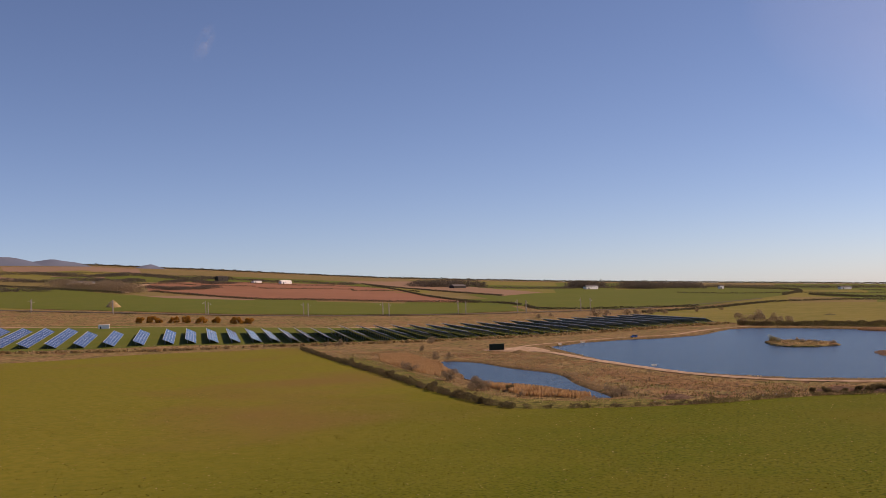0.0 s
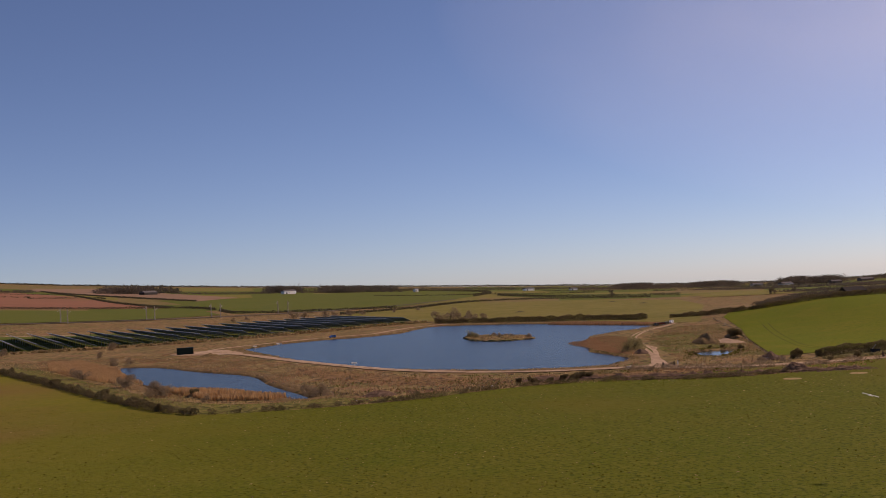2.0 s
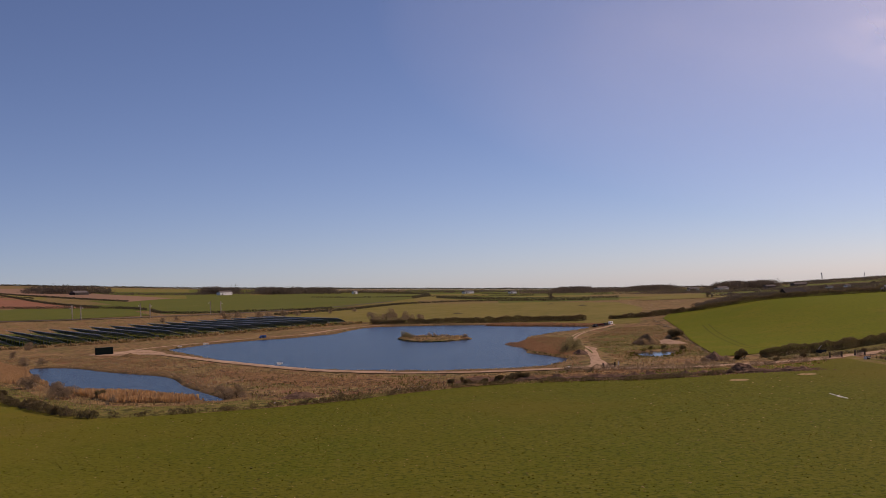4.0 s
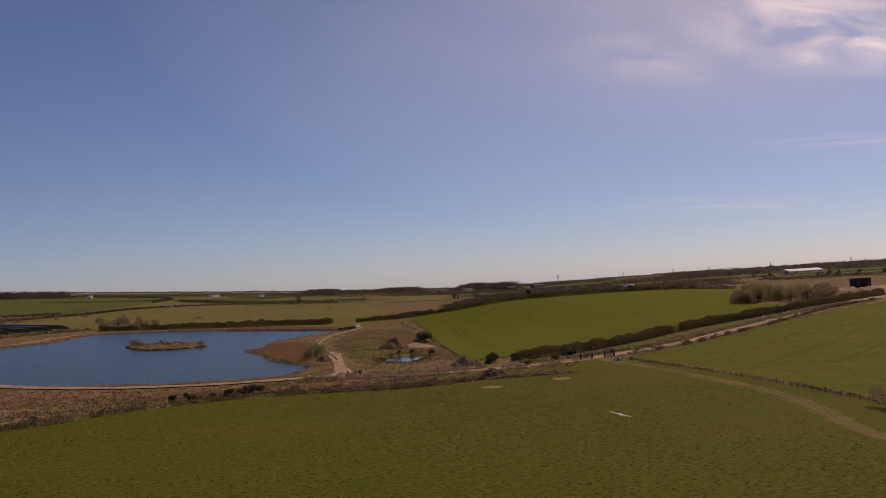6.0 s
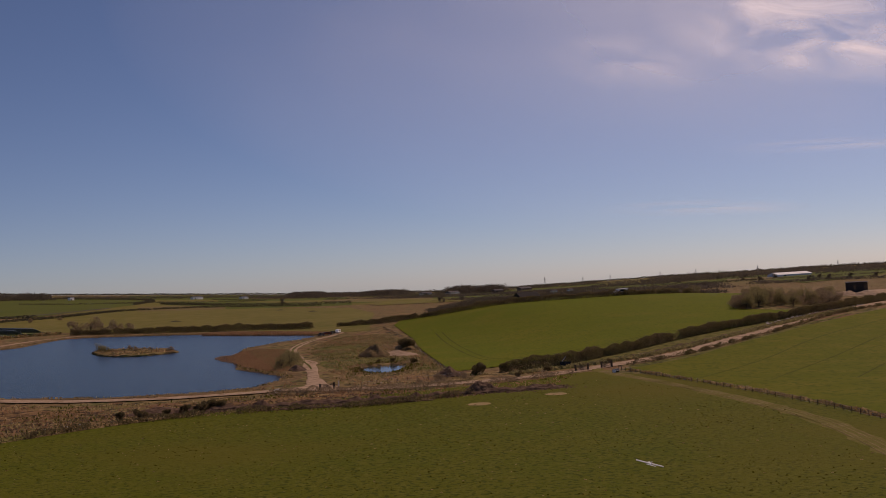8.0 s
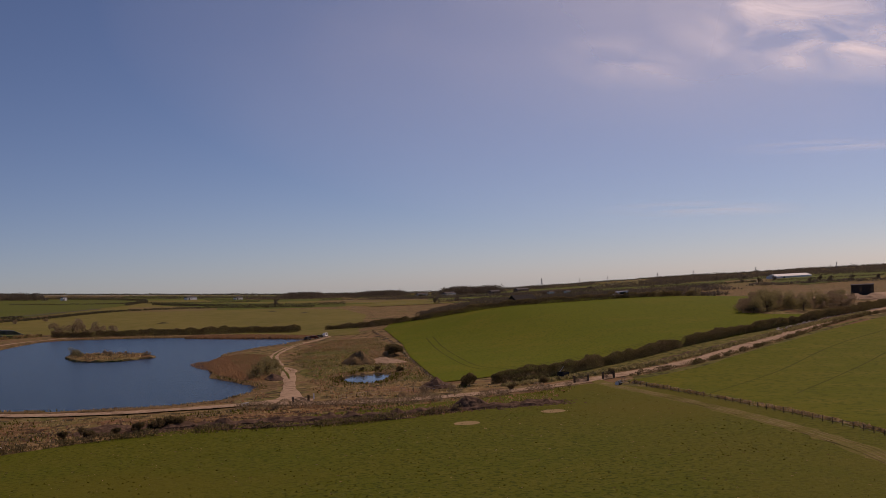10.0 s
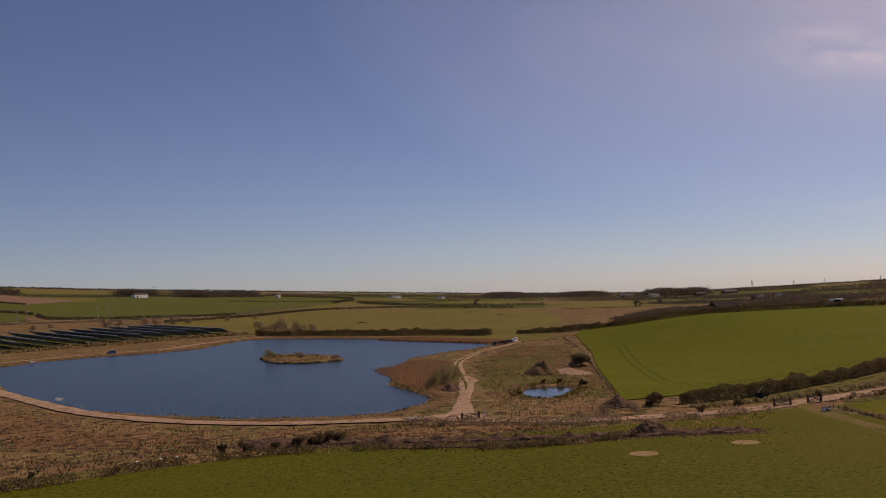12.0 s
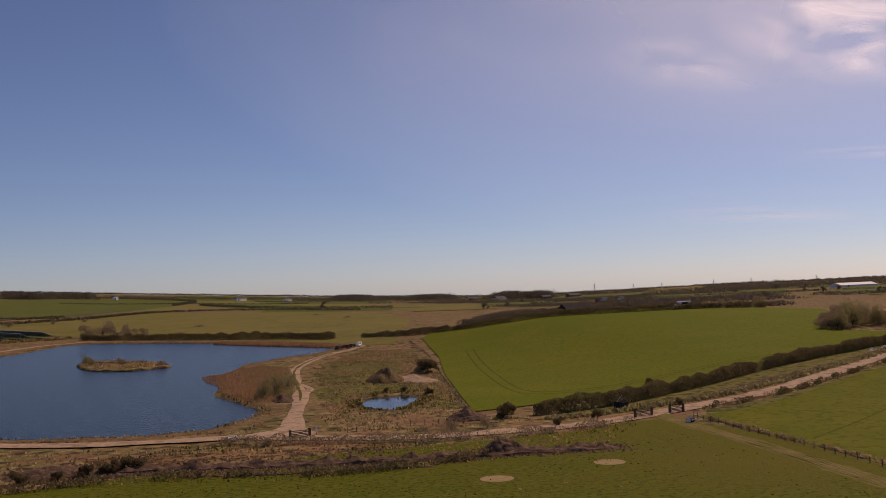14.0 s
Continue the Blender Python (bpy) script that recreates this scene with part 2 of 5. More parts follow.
def inside(x, y, poly):
    hit, j = False, len(poly) - 1
    for i in range(len(poly)):
        (xi, yi), (xj, yj) = poly[i], poly[j]
        if (yi > y) != (yj > y) and x < (xj - xi) * (y - yi) / (yj - yi) + xi:
            hit = not hit
        j = i
    return hit


def finish(name, bm, mat, smooth=False):
    me = bpy.data.meshes.new(name)
    bmesh.ops.recalc_face_normals(bm, faces=bm.faces[:])
    bm.to_mesh(me)
    bm.free()
    me.materials.append(mat)
    if smooth:
        me.polygons.foreach_set("use_smooth", [True] * len(me.polygons))
    return me


def part(name, bm, mat, parent, label=""):
    me = bm if isinstance(bm, bpy.types.Mesh) else finish(name, bm, mat)
    ob = new(name, me)
    ob.parent = parent
    return tagged(ob, label)


def thing(name, label, category, group="", at=None):
    ob = new(name)
    if at is not None:
        ob.matrix_basis = at
    return tagged(ob, label, category, group)


def sheet(name, verts, faces, mat, label, category, kind="structure", smooth=True):
    me = bpy.data.meshes.new(name)
    me.from_pydata(verts, [], faces)
    me.materials.append(mat)
    if smooth:
        me.polygons.foreach_set("use_smooth", [True] * len(me.polygons))
    return tagged(new(name, me), label, category, kind=kind)


def box(bm, x0, x1, y0, y1, z0, z1):
    r = bmesh.ops.create_cube(bm, size=1, matrix=Matrix.LocRotScale(((x0 + x1) / 2, (y0 + y1) / 2, (z0 + z1) / 2), None, (x1 - x0, y1 - y0, z1 - z0)))
    return r["verts"]


def rod(bm, a, b, r0, r1=None, sides=6):
    a, b = Vector(a), Vector(b)
    m = Matrix.Translation((a + b) / 2) @ (b - a).to_track_quat("Z", "Y").to_matrix().to_4x4()
    bmesh.ops.create_cone(bm, cap_ends=True, segments=sides, radius1=r0, radius2=r0 if r1 is None else r1, depth=(b - a).length, matrix=m)


def drape(name, outline, mat, label, category, dz=0.06, step=14.0, rough=0.0):
    """A piece of ground cover over the land, cut to its outline."""
    rng = random.Random(name)
    bm = bmesh.new()
    pts = [(x + rng.uniform(-rough, rough), y + rng.uniform(-rough, rough)) for x, y in outline]
    face = bm.faces.new([bm.verts.new((x, y, 0)) for x, y in pts])
    if face.normal.z < 0:
        face.normal_flip()
    xs, ys = [p[0] for p in pts], [p[1] for p in pts]
    for axis, lo, hi in ((0, min(xs), max(xs)), (1, min(ys), max(ys))):
        k = math.ceil(lo / step) * step
        while k < hi:
            co, no = [0, 0, 0], [0, 0, 0]
            co[axis], no[axis] = k + 0.013, 1
            bmesh.ops.bisect_plane(bm, geom=bm.verts[:] + bm.edges[:] + bm.faces[:], plane_co=co, plane_no=no)
            k += step
    bmesh.ops.triangulate(bm, faces=bm.faces[:])
    for v in bm.verts:
        v.co.z = land(v.co.x, v.co.y) + (max(0.03, dz - 0.08) if rough and v.is_boundary else dz)
    me = bpy.data.meshes.new(name)
    bm.to_mesh(me)
    bm.free()
    if len(me.polygons) and sum(p.normal.z for p in me.polygons) < 0:
        me.flip_normals()
    me.materials.append(mat)
    me.polygons.foreach_set("use_smooth", [True] * len(me.polygons))
    return tagged(new(name, me), label, category, kind="structure")


def ribbon(name, pts, width, mat, label, category, dz=0.1, rough=0.3, crown=0.0, step=4.0):
    """A strip of even width along a line over the land."""
    rng = random.Random(name)
    line = spline(pts, step=step)
    verts, faces = [], []
    for i, p in enumerate(line):
        d = (line[min(i + 1, len(line) - 1)] - line[max(i - 1, 0)]).normalized()
        nrm = Vector((-d.y, d.x))
        w = width / 2 + rng.uniform(-rough, rough)
        for k in (-1, -0.5, 0, 0.5, 1):
            q = p + nrm * w * k
            verts.append((q.x, q.y, land(q.x, q.y) + dz + crown * (1 - abs(k)) - (0.05 if abs(k) == 1 else 0)))
        if i:
            for k in range(4):
                a = 5 * (i - 1) + k
                faces.append((a, a + 1, a + 6, a + 5))
    ob = sheet(name, verts, faces, mat, label, category)
    if sum(p.normal.z for p in ob.data.polygons) < 0:
        ob.data.flip_normals()
    return ob


LAKE = spline([(-88, 475), (-60, 401), (-44, 361), (-21, 322), (-6, 304), (6, 293), (17, 286), (29, 282), (38, 284), (45, 293), (49, 306), (47, 322), (44, 338), (45, 352), (47, 378), (52, 400), (57, 425), (70, 446), (83, 462), (94, 490), (75, 545), (53, 578), (30, 606), (-2, 630), (-14, 600), (-22, 561), (-32, 548), (-45, 535), (-58, 533), (-76, 515), (-84, 495)], True, 3)
POND = spline([(-118, 394), (-100, 383), (-80, 352), (-57, 320), (-45, 284), (-30, 244.5), (-41, 252), (-56, 270), (-73, 285), (-94, 327), (-106, 357)], True, 3)
POOL = spline([(67.2, 303), (67.4, 296), (70.3, 292.5), (74.5, 298), (79.3, 309), (78.6, 316.5), (74.5, 317.5), (70, 314)], True, 1.5)
FIELD = spline([(-620, 420), (-383, 458), (-339, 505), (-284, 525), (-240, 530), (-189, 445), (-125, 339), (-90, 280), (-63, 240), (-51, 224), (-40, 221), (-15, 225), (5, 236), (20, 243), (36, 247), (52, 250), (70, 251), (88, 253), (101, 258), (106.5, 240), (105.5, 217), (103, 192), (99.5, 172), (104, 120), (90, 0), (60, -150), (-300, -150), (-620, 0)], True, 6)


def basin(x, y):
    """How deep the ground lies below the land, for the water bodies."""
    for poly, low in ((LAKE, 2.2), (POND, 1.8), (POOL, 1.6)):
        if inside(x, y, poly):
            return low
    return 0.0


def axis_steps(lo, hi, fine, far):
    out, k, s = [], lo, fine
    while k < hi:
        out.append(k)
        k += fine
    k, s = hi, fine
    while k < far:
        out.append(k)
        s *= 1.16
        k += s
    out.append(far)
    k, s, left = lo, fine, []
    while k > -far:
        s *= 1.16
        k -= s
        left.append(max(k, -far))
    return left[::-1] + out


xs, ys = axis_steps(-140, 130, 4, 4700), axis_steps(150, 620, 4, 4700)
verts = [(x, y, land(x, y) - basin(x, y) - 1.6 * min(max((math.hypot(x - 10, y - 60) - 1150) / 250, 0), 1)) for y in ys for x in xs]
nx = len(xs)
faces = [(j * nx + i, j * nx + i + 1, (j + 1) * nx + i + 1, (j + 1) * nx + i) for j in range(len(ys) - 1) for i in range(nx - 1)]
sheet("ground", verts, faces, M["scrub"], "rough brown and olive grassland reaching to the horizon", "ground")


def water(name, poly, mat, label):
    bm = bmesh.new()
    grown = []
    for i, p in enumerate(poly):
        d = (poly[(i + 1) % len(poly)] - poly[i - 1]).normalized()
        grown.append(p + Vector((d.y, -d.x)) * 1.0)
    f = bm.faces.new([bm.verts.new((p.x, p.y, 0.15)) for p in grown])
    bmesh.ops.triangulate(bm, faces=bm.faces[:])
    for fc in bm.faces:
        if fc.normal.z < 0:
            fc.normal_flip()
    me = bpy.data.meshes.new(name)
    bm.to_mesh(me)
    bm.free()
    me.materials.append(mat)
    return tagged(new(name, me), label, "water", kind="structure")


def shore(name, poly, mat, width, label):
    """The sloping bank between water and land."""
    rng = random.Random(name)
    verts, faces, n = [], [], len(poly)
    area = sum(poly[i - 1].x * poly[i].y - poly[i].x * poly[i - 1].y for i in range(n))
    side = 1 if area > 0 else -1
    for i, p in enumerate(poly):
        d = (poly[(i + 1) % n] - poly[i - 1]).normalized()
        out = Vector((d.y, -d.x)) * side
        jit = rng.uniform(-0.6, 0.6)
        for off, z in ((-2.0, -1.0), (jit, 0.16), (0.6 + jit, 0.36), (width * 0.5 + jit, 0.56 + rng.uniform(0, 0.18)), (width + jit, 0.54), (width + 3, 0.2)):
            q = p + out * off
            verts.append((q.x, q.y, z))
        for k in range(5):
            a, b = 6 * i + k, 6 * ((i + 1) % n) + k
            faces.append((a, a + 1, b + 1, b))
    ob = sheet(name, verts, faces, mat, label, "bank", smooth=False)
    if sum(p.normal.z for p in ob.data.polygons) < 0:
        ob.data.flip_normals()
    return ob


water("lake_water", LAKE, M["lake"], "deep blue wind-rippled lake water")
water("pond_water", POND, M["lake"], "narrow still pond reflecting the blue sky")
water("pool_water", POOL, M["still"], "small pale pool reflecting the sky")
shore("lake_bank", LAKE, M["bank"], 4.5, "brown earth bank round the lake")
shore("pond_bank", POND, M["bank"], 4.5, "brown earth bank round the pond")
shore("pool_bank", POOL, M["bank"], 3.5, "muddy bank round the small pool")

drape("meadow", FIELD, M["meadow"], "olive green grazed meadow with dark tufts", "field", 0.08, 20)
CROP = [(122, 470), (108.5, 400), (96, 350), (89, 318), (81, 281), (93, 284), (112, 291), (126, 294), (143, 304), (168, 310), (200, 330), (216, 343), (208, 349), (203, 355), (214, 374), (238, 402), (264, 440), (240, 490), (160, 490), (130, 490)]
drape("crop_field", CROP, M["crop"], "bright green young cereal field on a rise", "field", 0.16, 6)
RIGHT_FIELD = [(108, 257), (116, 263), (130, 268), (155, 284), (185, 303), (247, 338), (300, 365), (420, 380), (330, 200), (150, 90), (104, 120), (101, 172), (104.5, 192), (106.5, 220), (107, 240)]
drape("grass_field", RIGHT_FIELD, M["sown"], "green sown field with faint wheel lines", "field", 0.07, 14)
drape("pasture", [(-86, 900), (-44, 1062), (37, 1230), (144, 1282), (230, 1000), (190, 760), (125, 520), (112, 470), (96, 500), (75, 580), (30, 640), (0, 690), (-15, 720)], M["pasture"], "dry yellow-green pasture beyond the lake", "field", 0.1, 25)
drape("railside_field", [(-1190, 1426), (-858, 1258), (-724, 1186), (-527, 1215), (-346, 1213), (-262, 1158), (-210, 1010), (-264, 950), (-366, 915), (-473, 894), (-600, 899), (-760, 920), (-1300, 1000)], M["green_far"], "green field beyond the railway", "field", 0.3, 60)
drape("ploughed_field", [(-1136, 1770), (-877, 1377), (-648, 1240), (-543, 1260), (-328, 1266), (-688, 1993), (-945, 2318), (-1132, 2152)], M["red_soil"], "ploughed red-brown field on the far slope", "field", 0.3, 60)
drape("harrowed_field", [(-1151, 2824), (-960, 2500), (-372, 1600), (-364, 1904), (-768, 2706), (-1108, 3460)], M["pale_soil"], "pale harrowed field on the far slope", "field", 0.4, 80)
drape("hillside_field", [(-455, 1687), (-351, 1821), (-142, 2851), (98, 2277), (60, 1645), (-44, 1085), (-128, 1040), (-205, 1040), (-240, 1150)], M["green_far"], "large green field on the far slope", "field", 0.3, 60)
drape("valley_field", [(470, 1362), (577, 1431), (957, 2400), (829, 2457)], M["green_far"], "green field in the far valley", "field", 0.4, 60)
drape("stubble_field", [(264, 1051), (337, 1072), (520, 1300), (411, 1500)], M["pasture"], "pale stubble field in the valley", "field", 0.4, 60)
drape("slope_field", [(-1900, 2280), (-1600, 2000), (-1500, 2500), (-1950, 2700)], M["pasture"], "pale dry field on the far slope", "field", 0.4, 80)
drape("slope_grass", [(-1130, 2190), (-1000, 2330), (-1090, 2880), (-1480, 2750)], M["green_far"], "green strip of field on the far slope", "field", 0.4, 80)
drape("slope_meadow", [(-1330, 1700), (-1130, 1840), (-1300, 2300), (-1600, 1950)], M["green_far"], "green meadow on the far slope", "field", 0.4, 80)
drape("distant_field", [(152, 2007), (339, 1288), (253, 1248), (139, 1344), (98, 1666)], M["green_far"], "dark green field beyond the pasture", "field", 0.3, 60)

# patches of rough ground
drape("pond_verge", spline([(-175, 440), (-149, 402), (-116, 344), (-94, 306), (-72, 268), (-55, 246), (-42, 237), (-28, 240), (-10, 236), (6, 244), (-4, 232), (-27, 224), (-40, 221), (-52, 226), (-84, 272), (-146, 374)], True, 5), M["verge"], "olive rough grass between hedge and pond", "verge", 0.11, 8, 0.8)
drape("lakeside_grass", spline([(80, 402), (94, 408), (96, 385), (87, 352), (74, 345), (69, 362), (74, 385)], True, 4), M["verge"], "olive grass patch beside the bend track", "verge", 0.1, 8, 1.0)
drape("pool_grass", spline([(62.5, 318), (66, 340), (80, 336), (85, 314), (80, 288), (77.5, 297), (82.5, 309), (81, 320), (74, 321), (67.5, 317), (64.5, 303)], True, 3), M["verge"], "olive grass round the small pool", "verge", 0.09, 8, 0.8)
drape("road_verge", spline([(112, 262), (130, 270), (155, 285), (185, 305), (240, 338), (246, 342), (184, 302), (150, 281), (128, 266), (110, 258)], True, 5), M["verge"], "olive grass verge beside the farm road", "verge", 0.17, 8, 0.3)
drape("hedge_verge", spline([(97, 266), (116, 275), (150, 293), (180, 311), (216, 335), (212, 342), (178, 319), (146, 303), (112, 287), (94, 277)], True, 5), M["verge"], "rough olive verge under the roadside hedge", "verge", 0.12, 8, 0.4)
drape("worn_slope", spline([(82, 346), (85, 336), (91, 347), (97, 378), (95, 392), (91, 375)], True, 3), M["bank"], "worn sandy slope beside the earth mound", "ground", 0.14, 6, 0.6)
drape("heath_patch", spline([(-46, 338), (-34, 318), (-15, 288), (3, 270), (12, 264), (4, 257), (-14, 262), (-30, 285), (-42, 312)], True, 6), M["heath"], "reddish brown heathy patch beside the track", "ground", 0.1, 8, 1.5)
drape("heath_patch", spline([(22, 263), (34, 261), (50, 257), (64, 253), (52, 253), (34, 254), (24, 256)], True, 5), M["heath"], "reddish brown heathy patch beside the meadow", "ground", 0.13, 8, 1.2)

# patchwork of small fields far off
rng = random.Random(11)
for ring, (r0, r1) in enumerate(((1120, 1420), (1420, 1780), (1780, 2250), (2250, 2900), (2900, 4000))):
    az = -50.0
    while az < 52:
        az1 = az + rng.uniform(3.0, 6.5)
        if rng.random() < 0.3:
            az1 += 3
        corners = []
        for k in range(5):
            a = radians(az + (az1 - az) * k / 4)
            corners.append((10 + r0 * math.sin(a), 60 + r0 * math.cos(a)))
        for k in range(4, -1, -1):
            a = radians(az + (az1 - az) * k / 4)
            corners.append((10 + r1 * math.sin(a), 60 + r1 * math.cos(a)))
        kinds = ("green_far", "pasture", "pale_soil", "fallow", "fallow") if az < -20 else ("green_far", "green_far", "pasture", "pasture", "fallow")
        drape("far_field", corners, M[rng.choice(kinds)], "small field in the hazy distance", "field", 0.12, 70)
        az = az1
drape("slope_pasture", [(-2077, 2491), (-1801, 2358), (-1271, 1660), (-1644, 1972)], M["pasture"], "dry yellow field above the copse", "field", 0.45, 60)

# tracks and paths
TRACK_NEAR = [(-112, 458), (-92, 446), (-78, 426), (-60, 388), (-41, 351), (-20, 313), (-6, 295), (7, 283), (22, 275), (36, 272), (46, 271), (53, 267)]
TRACK_NORTH = [(48, 269), (51, 278), (54, 294), (57.8, 315), (60, 331), (62.6, 358), (67, 391), (75, 421), (87, 452), (96, 468), (110, 498)]
TRACK_FAR = [(-104, 458), (-103, 492), (-90, 514), (-66, 545), (-38, 564), (-29, 592), (-16, 628), (4, 650)]
ROAD = [(46, 270), (63, 260), (78, 258), (92, 259), (105, 264), (116, 269), (130, 275), (150, 287), (180, 307), (216, 331), (255, 353), (300, 385)]
PATH_LINE = [(105, 264.5), (103.3, 257), (102.4, 247), (101.6, 234), (99.8, 217), (97, 197), (92.6, 179), (87.5, 166), (83.5, 157), (81, 149), (82.5, 141), (90, 134)]
ribbon("lakeside_track", TRACK_NEAR, 4.0, M["gravel"], "pale sandy gravel track along the lake", "track", 0.24, crown=0.06)
ribbon("bend_track", TRACK_NORTH, 2.8, M["gravel"], "pale rutted gravel track bending behind the reeds", "track", 0.13)
ribbon("far_shore_track", TRACK_FAR, 4.0, M["gravel"], "pale gravel track along the far shore", "track", 0.14)
ribbon("farm_road", ROAD, 4.4, M["gravel"], "pale gravel farm road beside a hedge", "road", 0.15)
for off, wide in ((-1.05, 0.22), (-0.45, 0.3), (0.4, 0.3), (1.0, 0.25)):
    line = [Vector(p) for p in PATH_LINE[1:]]
    shifted = []
    for i, p in enumerate(line):
        d = (line[min(i + 1, len(line) - 1)] - line[max(i - 1, 0)]).normalized()
        spread = off * min(0.55 + 0.1 * i, 1.0)
        shifted.append((p.x - d.y * spread, p.y + d.x * spread))
    ribbon("path_rut", shifted, wide, M["rut"], "pale dry wheel rut along the grass path", "track", 0.15, 0.14, step=2.5)
ribbon("grass_path", PATH_LINE, 3.2, M["wheel_path"], "worn yellowish wheel path through the meadow", "path", 0.12, 0.5, step=2.5)
drape("gravel_yard", spline([(-118, 470), (-112, 452), (-92, 440), (-82, 440), (-90, 462), (-100, 480)], True, 3), M["gravel"], "bare gravel turning place beside the cabin", "yard", 0.1, 12)
drape("track_junction", spline([(44, 273), (48, 275.5), (51, 283), (53.2, 293), (55, 298), (54.4, 286), (53.2, 275), (54, 269.5), (50, 268)], True, 2), M["gravel"], "spread of pale gravel where the tracks meet", "track", 0.17, 6)
ribbon("hill_track", [(-860, 1290), (-960, 1450), (-1130, 1790)], 14, M["gravel"], "pale farm track up the far slope", "track", 0.5, step=20)
drape("skyline_field", [(640, 880), (760, 960), (1500, 1600), (1900, 1900), (1300, 1750), (800, 1150)], M["green_far"], "pale green field on the far rise", "field", 0.4, 60)
ribbon("track_crown", TRACK_NORTH[3:-2], 0.7, M["verge"], "grassy strip between the ruts", "track", 0.2, 0.2)
ribbon("track_spur", [(58.8, 322), (61.5, 331), (63.2, 339), (62.4, 350)], 1.6, M["gravel"], "short bare spur beside the bend track", "track", 0.11)
for pts in ([(120.2, 405), (112.2, 372), (105.2, 340), (99.8, 312), (101, 301.5), (113, 301.5), (142, 314), (168, 322)], [(118, 405), (110, 372), (103, 340), (97.5, 311), (98.5, 299), (112, 299), (142, 312), (168, 320)]):
    ribbon("crop_wheel_line", pts, 0.6, M["furrow"], "dark wheel line in the young crop", "track", 0.19, 0.1)
for k in range(5):
    ribbon("field_wheel_line", [(109 + k * 9, 232 - k * 9), (135 + k * 12, 250 - k * 6), (180 + k * 16, 285 - k * 5), (250 + k * 16, 325 - k * 5)], 0.6, M["furrow"], "dark wheel line in the sown field", "track", 0.1, 0.1)
RAIL = [(-1500, 960), (-760, 885), (-600, 872), (-490, 872), (-392, 884), (-324, 908), (-258, 930), (-205, 955), (-110, 1030), (-47, 1150), (20, 1400)]
ribbon("railway_bed", RAIL, 9.0, M["ballast"], "grey ballast railway bed", "railway", 0.5, crown=0.4, step=12)

# ---- plants: builders ----
rnd = np.random.RandomState(7)


def quad_cloud(name, centres, sizes, mat, upright=0.0, smooth=False, tall=1.0):
    """One mesh of many small leaf or twig cards, turned every way; upright: they stand like blades."""
    c = np.asarray(centres, float)
    n = len(c)
    s = np.broadcast_to(np.asarray(sizes, float), (n,))[:, None]
    u = rnd.normal(size=(n, 3))
    v = rnd.normal(size=(n, 3))
    if upright:
        u[:, 2] *= 1 - upright
        v[:, :2] *= 1 - upright
        v[:, 2] = np.abs(v[:, 2]) + upright
    u /= np.linalg.norm(u, axis=1, keepdims=True)
    v -= u * (u * v).sum(1, keepdims=True)
    v /= np.linalg.norm(v, axis=1, keepdims=True)
    v *= tall
    k = rnd.uniform(0.25, 1.0, (n, 1))
    pts = np.stack([c - u * s - v * s * 0.6, c + u * s - v * s * 0.6, c + u * s * k + v * s, c - u * s * k * 0.6 + v * s * 0.9], 1).reshape(-1, 3)
    me = bpy.data.meshes.new(name)
    me.from_pydata(pts.tolist(), [], np.arange(4 * n).reshape(-1, 4).tolist())
    me.materials.append(mat)
    return me


def crown_points(n, height, width, low=0.15, lumps=7):
    """Points in a lumpy crown over the origin, with gaps between the lumps."""
    heads = []
    for i in range(lumps):
        a, r = rnd.uniform(0, 6.283), width * 0.5 * math.sqrt(rnd.uniform(0.05, 0.75))
        z = height * rnd.uniform(low + 0.12, 0.82)
        heads.append((r * math.cos(a), r * math.sin(a), z, rnd.uniform(0.16, 0.3) * min(width, height * 1.3)))
    out = []
    while len(out) < n:
        x, y, z, r = heads[rnd.randint(lumps)]
        d = rnd.normal(size=3)
        d *= r * rnd.uniform(0.35, 1.0) ** 0.5 / np.linalg.norm(d)
        q = (x + d[0], y + d[1], z + d[2] * 0.9)
        if q[2] > height * low * 0.4:
            out.append(q)
    return out, heads


def bush_kind(name, height, width, n, leaf, mat, label, category, low=0.05, lumps=8, trunk=0.09):
    """One shrub or tree: a trunk with limbs to each lump of its crown. It is the pattern for copies."""
    ob = thing(name, label, category)
    pts, heads = crown_points(n, height, width, low, lumps)
    bm = bmesh.new()
    top = Vector((rnd.uniform(-0.1, 0.1) * width, rnd.uniform(-0.1, 0.1) * width, height * 0.42))
    rod(bm, (0, 0, -0.3), top, trunk * 1.4, trunk * 0.8, 6)
    for x, y, z, r in heads:
        rod(bm, top * rnd.uniform(0.35, 0.95), (x, y, z + r * 0.3), trunk * 0.6, trunk * 0.15, 4)
    part("trunk", bm, M["bark"], ob)
    part("crown", quad_cloud("crown", pts, rnd.uniform(0.5, 1.2, len(pts)) * leaf, mat, upright=0.5, tall=2.4), mat, ob)
    ob["size"] = height
    return ob


def plant(pattern, x, y, scale=1.0, label="", z=None):
    """A copy of a shrub pattern standing on the land."""
    m = Matrix.Translation((x, y, (land(x, y) if z is None else z) - 0.02)) @ Matrix.Rotation(rnd.uniform(0, 6.28), 4, "Z")
    ob = copy_thing(pattern, m)
    ob.scale = (scale * rnd.uniform(0.9, 1.1), scale * rnd.uniform(0.9, 1.1), scale * rnd.uniform(0.85, 1.1))
    return tagged(ob, label)


